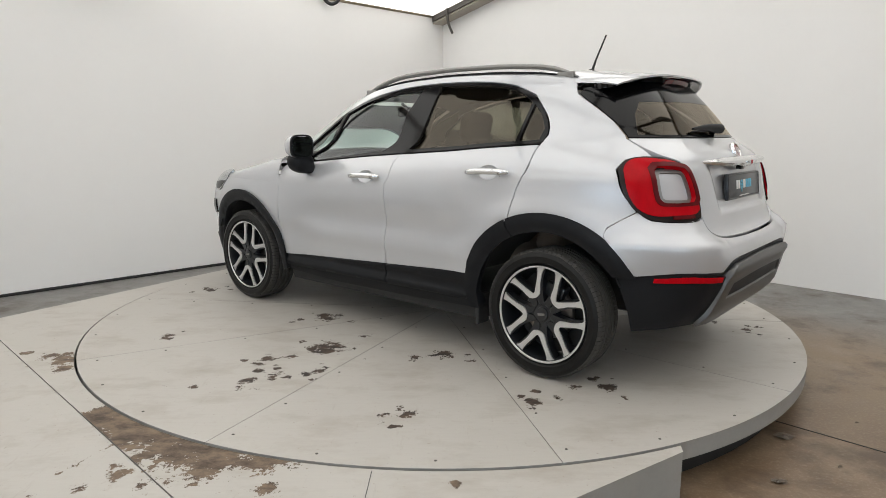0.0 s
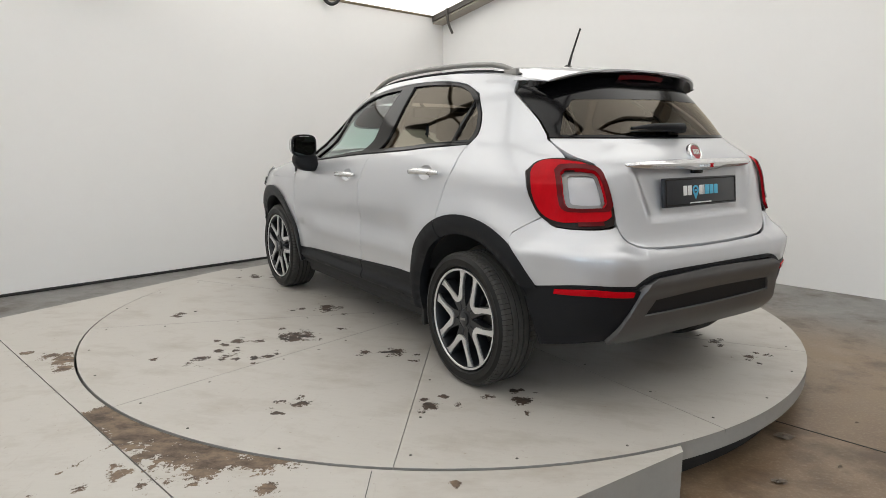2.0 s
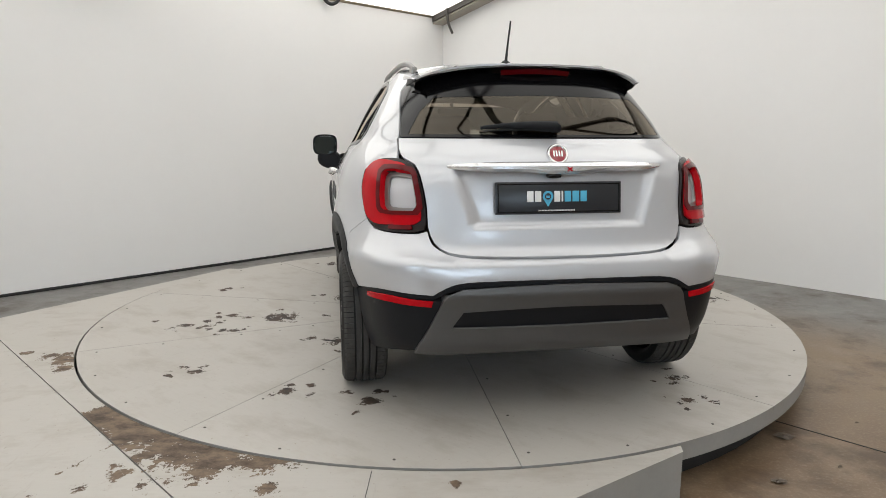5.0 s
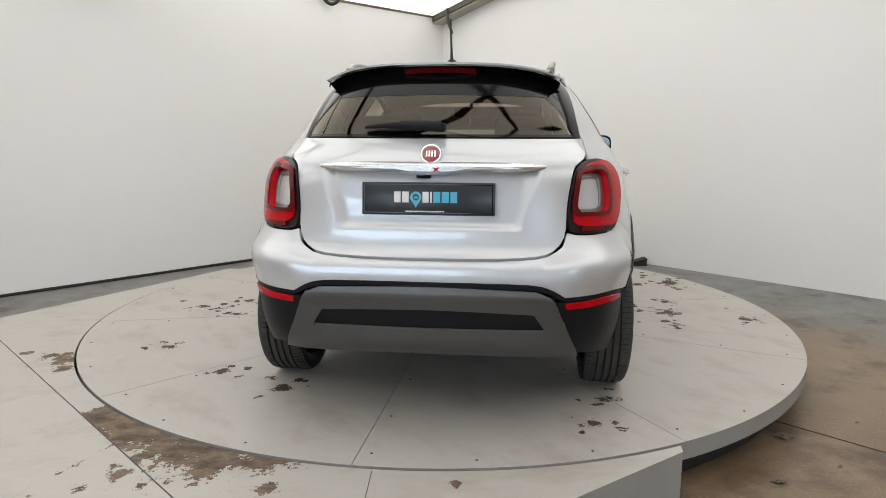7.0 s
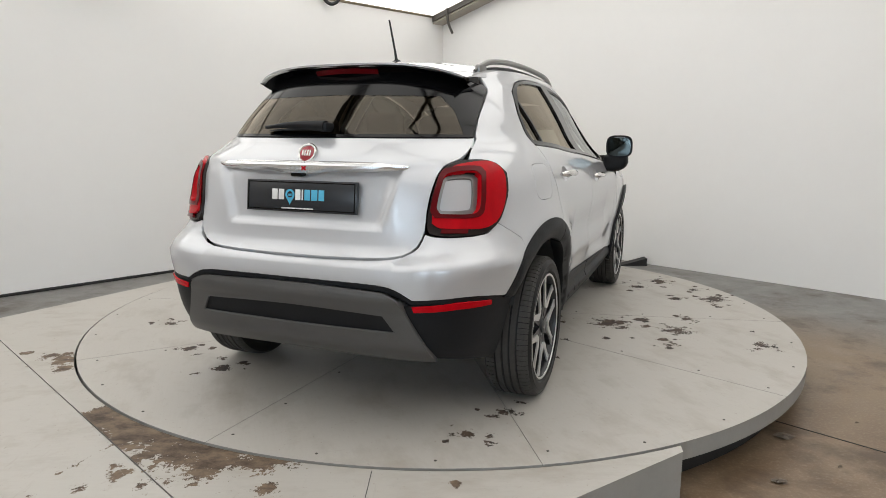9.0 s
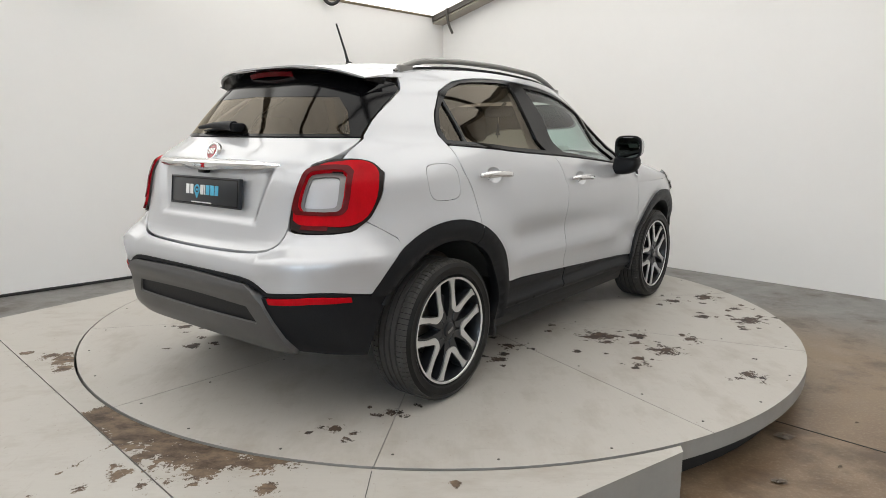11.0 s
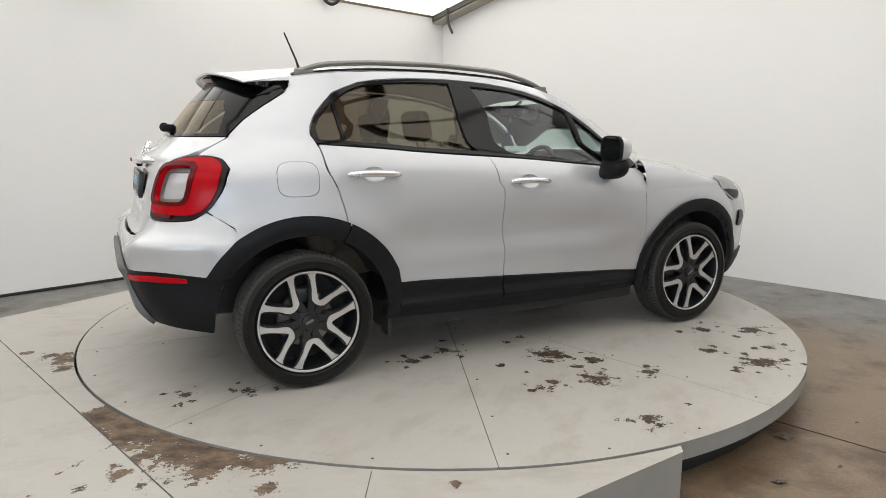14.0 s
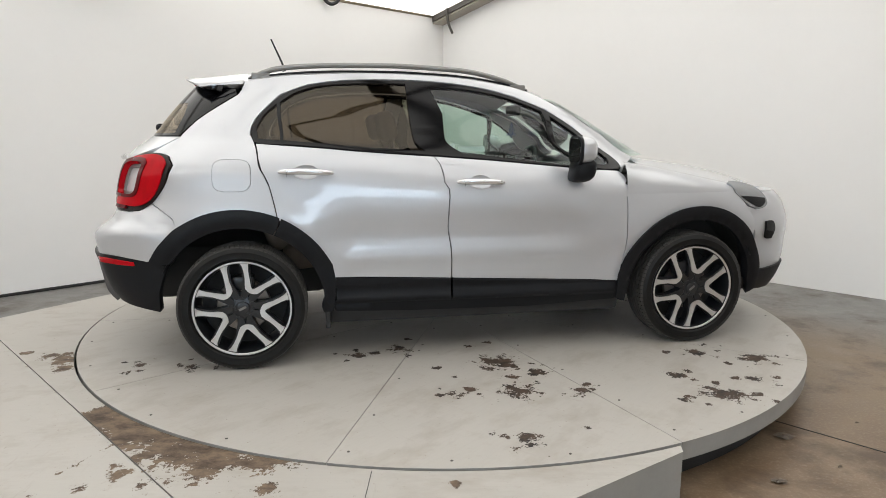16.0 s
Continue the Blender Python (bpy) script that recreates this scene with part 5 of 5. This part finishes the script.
    for y0, y1, z0, z1 in ((-0.262, 0.262, 0.0545, 0.059), (-0.262, 0.262, -0.059, -0.0545), (0.2575, 0.262, -0.059, 0.059), (-0.262, -0.2575, -0.059, 0.059)):
        part("plate_border", on_plate(box(-0.0075, -0.005, y0, y1, z0, z1)), M["gloss"], pl)
    # the logo as plain shapes: white bars, a pale blue pin, blue bars
    y = 0.138
    for wdt, colour, hgt in ((0.027, "white", 0.022), (0.027, "white", 0.022), (0, "pin", 0), (0.025, "white", 0.022), (0.007, "white", 0.022), (0.028, "blue", 0.022), (0.029, "blue", 0.022), (0.027, "blue", 0.022)):
        if colour == "pin":
            bm = lathe([(0.0225, 0.0), (0.0225, -0.0015), (0.0135, -0.0015), (0.0135, 0.0)], 32)
            bmesh.ops.transform(bm, matrix=Matrix.Translation((-0.0062, y - 0.023, 0.006)) @ Matrix.Rotation(radians(-90), 4, "Z"), verts=bm.verts[:])
            b3 = bmesh.new()
            vs = [b3.verts.new((xx, y - 0.023 + yy, zz)) for xx in (-0.0077, -0.0055) for yy, zz in ((0.018, -0.007), (-0.018, -0.007), (0, -0.036))]
            for f in ((0, 1, 2), (5, 4, 3), (0, 3, 4, 1), (1, 4, 5, 2), (2, 5, 3, 0)):
                b3.faces.new([vs[i] for i in f])
            part("logo_pin", on_plate(bm), M["blue"], pl, "pale blue ring")
            part("logo_pin", on_plate(b3), M["blue"], pl, "pale blue point")
            part("logo_pin", on_plate(box(-0.0077, -0.0055, y - 0.031, y - 0.015, 0.000, 0.009, bevel=0.002)), M["blue"], pl)
            y -= 0.050
            continue
        part("logo_bar", on_plate(box(-0.0077, -0.0055, y - wdt, y, 0.006 - hgt, 0.006 + hgt, bevel=0.0008)), M[colour], pl)
        y -= wdt + 0.006
    b3 = bmesh.new()
    for i in range(24):
        add_box(b3, -0.0077, -0.0055, 0.09 - 0.0066 * i - 0.0048, 0.09 - 0.0066 * i, -0.054, -0.0485)
    part("small_print", on_plate(b3), M["white"], pl, "line of tiny white bars")
    # rear wiper
    bm = bmesh.new()
    pts, tap = [], []
    for i in range(15):
        t = i / 14
        y = -0.03 + 0.33 * t
        z = 1.262 - 0.004 * t + 0.008 * math.sin(math.pi * t)
        c = skin(*at_rear(abs(y), z))
        pts.append((c.x - 0.045 + 0.02 * t, y, z))
        tap.append(0.9 - 0.65 * t)
    wp = part("rear_wiper", tube(pts, 0.028, 10, tap), M["plastic"], car, "black rear wiper arm")
    c = skin(*at_rear(0, 1.235))
    part("wiper_pivot", box(c.x - 0.042, c.x + 0.03, -0.045, -0.005, 1.238, 1.278, bevel=0.012), M["plastic"], wp)
    part("wiper_blade", tube([(p[0] + 0.02, p[1], p[2] - 0.018) for p in pts], 0.006, 6), M["black"], wp)


def cabin(car):
    """Seats, dashboard, wheel and linings that show through the windows."""
    def cushion(name, x0, x1, y0, y1, z0, z1, m, parent, bev=0.06, mat="cloth"):
        return part(name, box(x0, x1, y0, y1, z0, z1, bevel=bev, m=m, seg=4), M[mat], parent)
    for y in (-0.37, 0.37):
        seat = cushion("front_seat", -0.25, 0.25, -0.25, 0.25, 0, 0.16, pose(0.02, y, 0.45, 0, -6, 0), car)
        cushion("backrest", -0.07, 0.07, -0.24, 0.24, 0, 0.60, pose(-0.24, y, 0.56, 0, -18, 0), seat)
        cushion("headrest", -0.05, 0.05, -0.125, 0.125, 0, 0.18, pose(-0.455, y, 1.185, 0, -12, 0), seat, 0.045)
        for d in (-0.05, 0.05):
            part("headrest_post", tube([(-0.425, y + d, 1.08), (-0.455, y + d, 1.22)], 0.007, 8), M["chrome"], seat)
    rear = cushion("rear_seat", -0.25, 0.25, -0.60, 0.60, 0, 0.16, pose(-0.83, 0, 0.48, 0, -6, 0), car)
    cushion("backrest", -0.07, 0.07, -0.58, 0.58, 0, 0.58, pose(-1.08, 0, 0.58, 0, -20, 0), rear)
    for y in (-0.36, 0.36):
        cushion("headrest", -0.045, 0.045, -0.125, 0.125, 0, 0.17, pose(-1.255, y, 1.150, 0, -10, 0), rear, 0.04)
        for d in (-0.05, 0.05):
            part("headrest_post", tube([(-1.245, y + d, 1.09), (-1.26, y + d, 1.18)], 0.007, 8), M["chrome"], rear)
    dash = cushion("dashboard", 0.55, 1.05, -0.72, 0.72, 0.62, 1.0, pose(0, 0, 0), car, 0.08, "trim")
    cushion("instrument_hood", 0.50, 0.75, -0.53, -0.22, 0.96, 1.06, pose(0, 0, 0), dash, 0.04, "trim")
    # steering wheel on the car's right
    bm = bmesh.new()
    n, k, R, r = 40, 10, 0.178, 0.016
    grid = [[bm.verts.new(((R + r * math.cos(b)) * math.cos(a), (R + r * math.cos(b)) * math.sin(a), r * math.sin(b))) for b in [2 * math.pi * j / k for j in range(k)]] for a in [2 * math.pi * i / n for i in range(n)]]
    for i in range(n):
        for j in range(k):
            bm.faces.new((grid[i][j], grid[(i + 1) % n][j], grid[(i + 1) % n][(j + 1) % k], grid[i][(j + 1) % k]))
    m = pose(0.36, -0.37, 0.985, 0, -66, 0)
    bmesh.ops.transform(bm, matrix=m, verts=bm.verts[:])
    sw = part("steering_wheel", bm, M["trim"], car, "black steering wheel")
    part("wheel_hub", box(-0.05, 0.06, -0.065, 0.065, -0.03, 0.02, bevel=0.02, m=m, seg=3), M["trim"], sw)
    for a in (90, -90, 180):
        part("wheel_spoke", box(0.05, 0.17, -0.02, 0.02, -0.01, 0.01, bevel=0.006, m=m @ pose(0, 0, 0, 0, 0, a)), M["chrome"], sw)
    # inner mirror with a hanging tree-shaped card
    rv = part("inner_mirror", box(-0.02, 0.02, -0.12, 0.12, -0.035, 0.035, bevel=0.015, m=pose(0.42, 0, 1.385)), M["trim"], car, "black inner mirror")
    part("mirror_stem", tube([(0.43, 0, 1.40), (0.50, 0, 1.45)], 0.012, 8), M["trim"], rv)
    part("hanging_cord", tube([(0.42, 0.0, 1.36), (0.415, 0.0, 1.305)], 0.0015, 5), M["white"], rv)
    bm = bmesh.new()
    out = [(0, 0.055), (0.018, 0.028), (0.008, 0.028), (0.028, 0.0), (0.012, 0.0), (0.036, -0.032), (0.007, -0.032), (0.007, -0.05)]
    out = out + [(-a, b) for a, b in out[:0:-1]]
    f = bm.faces.new([bm.verts.new((0.412 + a, 0.02 * a, 1.252 + b)) for a, b in out])
    g = bmesh.ops.extrude_face_region(bm, geom=[f])
    for v in [e for e in g["geom"] if isinstance(e, bmesh.types.BMVert)]:
        v.co.y += 0.002
    part("hanging_card", bm, M["freshener"], rv, "dark blue tree-shaped card")
    # door linings, pillar trims, rear shelf, floor
    for flip in (False, True):
        c = sides([(-0.78, 0.42), (-0.86, 0.80), (-1.26, 0.92), (-1.30, 1.17), (-0.69, 1.135), (-0.26, 1.105), (0.04, 1.085), (0.49, 1.045), (0.74, 1.02), (0.80, 0.40)])
        panel("door_lining", c, M["trim"], car, "dark door lining", off=-0.075, depth=0.02, step=0.10, flip=flip)
        pil = sides([(-1.27, 1.18), (-1.20, 1.36), (-1.05, 1.47), (-1.10, 1.50), (-1.27, 1.485), (-1.33, 1.44), (-1.53, 1.25), (-1.55, 1.15)])
        panel("pillar_trim", pil, M["lining"], car, "pale pillar trim", off=-0.045, depth=0.01, step=0.06, flip=flip)
        bp = sides([(-0.33, 1.11), (-0.36, 1.50), (-0.25, 1.50), (-0.20, 1.10)])
        panel("pillar_trim", bp, M["lining"], car, "pale pillar trim", off=-0.04, depth=0.01, step=0.06, flip=flip)
        ap = sides([(0.44, 1.36), (0.40, 1.43), (0.60, 1.345), (0.80, 1.20), (0.90, 1.10), (0.80, 1.09), (0.60, 1.26)])
        panel("pillar_trim", ap, M["lining"], car, "pale windscreen pillar trim", off=-0.03, depth=0.01, step=0.06, flip=flip)
    part("parcel_shelf", box(-1.72, -1.20, -0.62, 0.62, 1.12, 1.14, bevel=0.006), M["trim"], car)
    part("windscreen_shelf", box(0.78, 1.12, -0.66, 0.66, 0.985, 1.015, bevel=0.01), M["trim"], car)
    # stickers in the front door window on the car's right
    for x0, x1, z0, z1 in ((-0.165, -0.135, 1.150, 1.185), (-0.12, 0.03, 1.142, 1.170)):
        panel("window_sticker", sides([(x0, z0), (x1, z0), (x1, z1), (x0, z1)]), M["white"], car, "small pale window sticker", off=-0.013, depth=0.0005)


def underside(car):
    bm = bmesh.new()
    add_box(bm, -0.86, 0.86, -0.80, 0.80, 0.20, 0.36, 0.04)
    part("underbody", bm, M["black"], car, "dark underbody")
    part("underbody_rear", box(-1.80, -0.84, -0.54, 0.54, 0.32, 0.62, bevel=0.05), M["black"], car)
    part("underbody_front", box(0.84, 2.02, -0.56, 0.56, 0.22, 0.80, bevel=0.05), M["black"], car)
    part("rear_silencer", box(-1.74, -1.54, -0.40, 0.30, 0.30, 0.40, bevel=0.04, seg=3), M["steel"], car, "dull steel silencer")
    for x in (-1.285, 1.285):
        part("axle", tube([(x, -0.70, 0.32), (x, 0.70, 0.32)], 0.035, 10), M["steel"], car)
        for sg in (-1, 1):
            rows = []
            for i in range(19):
                a = radians(24 + 130 * i / 18)
                rows.append([(x + 0.437 * math.cos(a), sg * y, HUB_Z + 0.442 * math.sin(a)) for y in (0.50, 0.68, 0.84)])
            loft("wheel_well", rows, M["black"], car)
    for sg in (-1, 1):
        part("mud_flap", box(-0.86, -0.835, sg * 0.79 - 0.05, sg * 0.79 + 0.05, 0.19, 0.36, bevel=0.006), M["black"], car)


# ---------------------------------------------------------------- small things of the room
def build_clutter():
    c = Vector((2.22, 2.66, 0.0))
    bm = bmesh.new()
    vs = [bm.verts.new(p) for p in ((-0.26, -0.06, 0), (0.05, -0.06, 0), (0.05, -0.06, 0.085), (-0.26, 0.06, 0), (0.05, 0.06, 0), (0.05, 0.06, 0.085))]
    for f in ((0, 1, 2), (5, 4, 3), (0, 3, 4, 1), (1, 4, 5, 2), (2, 5, 3, 0)):
        bm.faces.new([vs[i] for i in f])
    ob = part("wheel_chock", bm, M["black"], smooth=False)
    ob.location = c
    tagged(ob, "black rubber wedge lying on the floor by the wall", "wheel chock")
    # cables hanging from the roof by the corner
    p = room(0.30, 0.26)
    z = roof_z(0.30)
    ob = part("hanging_cable", tube([(p.x + 0.02, p.y, z - 0.0), (p.x + 0.03, p.y, z - 0.09), (p.x + 0.045, p.y, z - 0.20), (p.x + 0.10, p.y - 0.02, z - 0.33)], 0.017, 8), M["steel"])
    tagged(ob, "dark cable end hanging from the roof beam", "cable")
    pts = []
    q = room(0.10, 1.95)
    for i in range(21):
        t = math.pi * (0.05 + 0.9 * i / 20)
        pts.append((q.x + 0.13 * math.cos(t), q.y, 3.17 - 0.23 * math.sin(t)))
    ob = part("hanging_cable", tube(pts, 0.02, 8), M["black"])
    tagged(ob, "black cable loop hanging from the roof", "cable")
    # litter on the floor
    for x, y, r in ((1.66, -1.60, 0.05), (1.42, -2.02, 0.03), (1.95, -2.10, 0.012), (1.75, -1.9, 0.01), (2.1, -1.45, 0.012)):
        bm = bmesh.new()
        n = 14
        cv = bm.verts.new((0, 0, 0.012))
        ring = [bm.verts.new((r * random.uniform(0.6, 1.3) * math.cos(2 * math.pi * i / n), 0.6 * r * random.uniform(0.6, 1.3) * math.sin(2 * math.pi * i / n), random.uniform(0.001, 0.012))) for i in range(n)]
        for i in range(n):
            bm.faces.new((cv, ring[i], ring[(i + 1) % n]))
        bmesh.ops.solidify(bm, geom=bm.faces[:], thickness=0.001)
        ob = part("paper_scrap", bm, M["scrap"], smooth=False)
        ob.location = (x, y, 0.002)
        tagged(ob, "small crumpled grey scrap on the concrete floor", "litter", "floor litter")
    bm = bmesh.new()
    a, b = Vector((1.60, -1.31, 0)), Vector((3.6, -3.3, 0))
    d = (b - a).normalized() * 1
    nn = Vector((-d.y, d.x, 0)) * 0.004
    vs = [bm.verts.new(v) for v in (a - nn, b - nn, b + nn, a + nn)]
    f = bm.faces.new(vs)
    g = bmesh.ops.extrude_face_region(bm, geom=[f])
    for v in [e for e in g["geom"] if isinstance(e, bmesh.types.BMVert)]:
        v.co.z += 0.002
    tagged(part("floor_joint", bm, M["black"], smooth=False), "thin dark joint in the concrete floor", "joint", kind="structure")


build_room()
build_roof()
build_lights()
build_deck()
build_clutter()
turntable = build_turntable()
car = build_car()

# degrees turned by the turntable, time by time
TURN = [(0, 0), (0.5, -4.02), (1, -8.05), (1.5, -12.09), (2, -16.15), (2.5, -20.24), (3, -24.27), (3.5, -28.28), (4, -32.28), (5, -40.28), (6, -48.30), (6.5, -52.33), (7, -56.36), (7.5, -60.41),
        (8, -64.43), (8.5, -68.43), (9, -72.42), (10, -80.39), (11, -88.39), (11.5, -92.40), (12, -96.46), (12.5, -100.54), (13, -104.63), (13.5, -108.73), (14, -112.85), (14.5, -116.97),
        (15, -121.06), (15.5, -125.13), (16, -129.2)]


def motions():
    stand = pose(0.081, 0.141, 0.0, 0, 0, 140.08)
    walk(turntable, [(t, pose(0, 0, H, 0, 0, a)) for t, a in TURN])
    walk(car, [(t, pose(0, 0, H + 0.001, 0, 0, a) @ stand) for t, a in TURN])


motions()
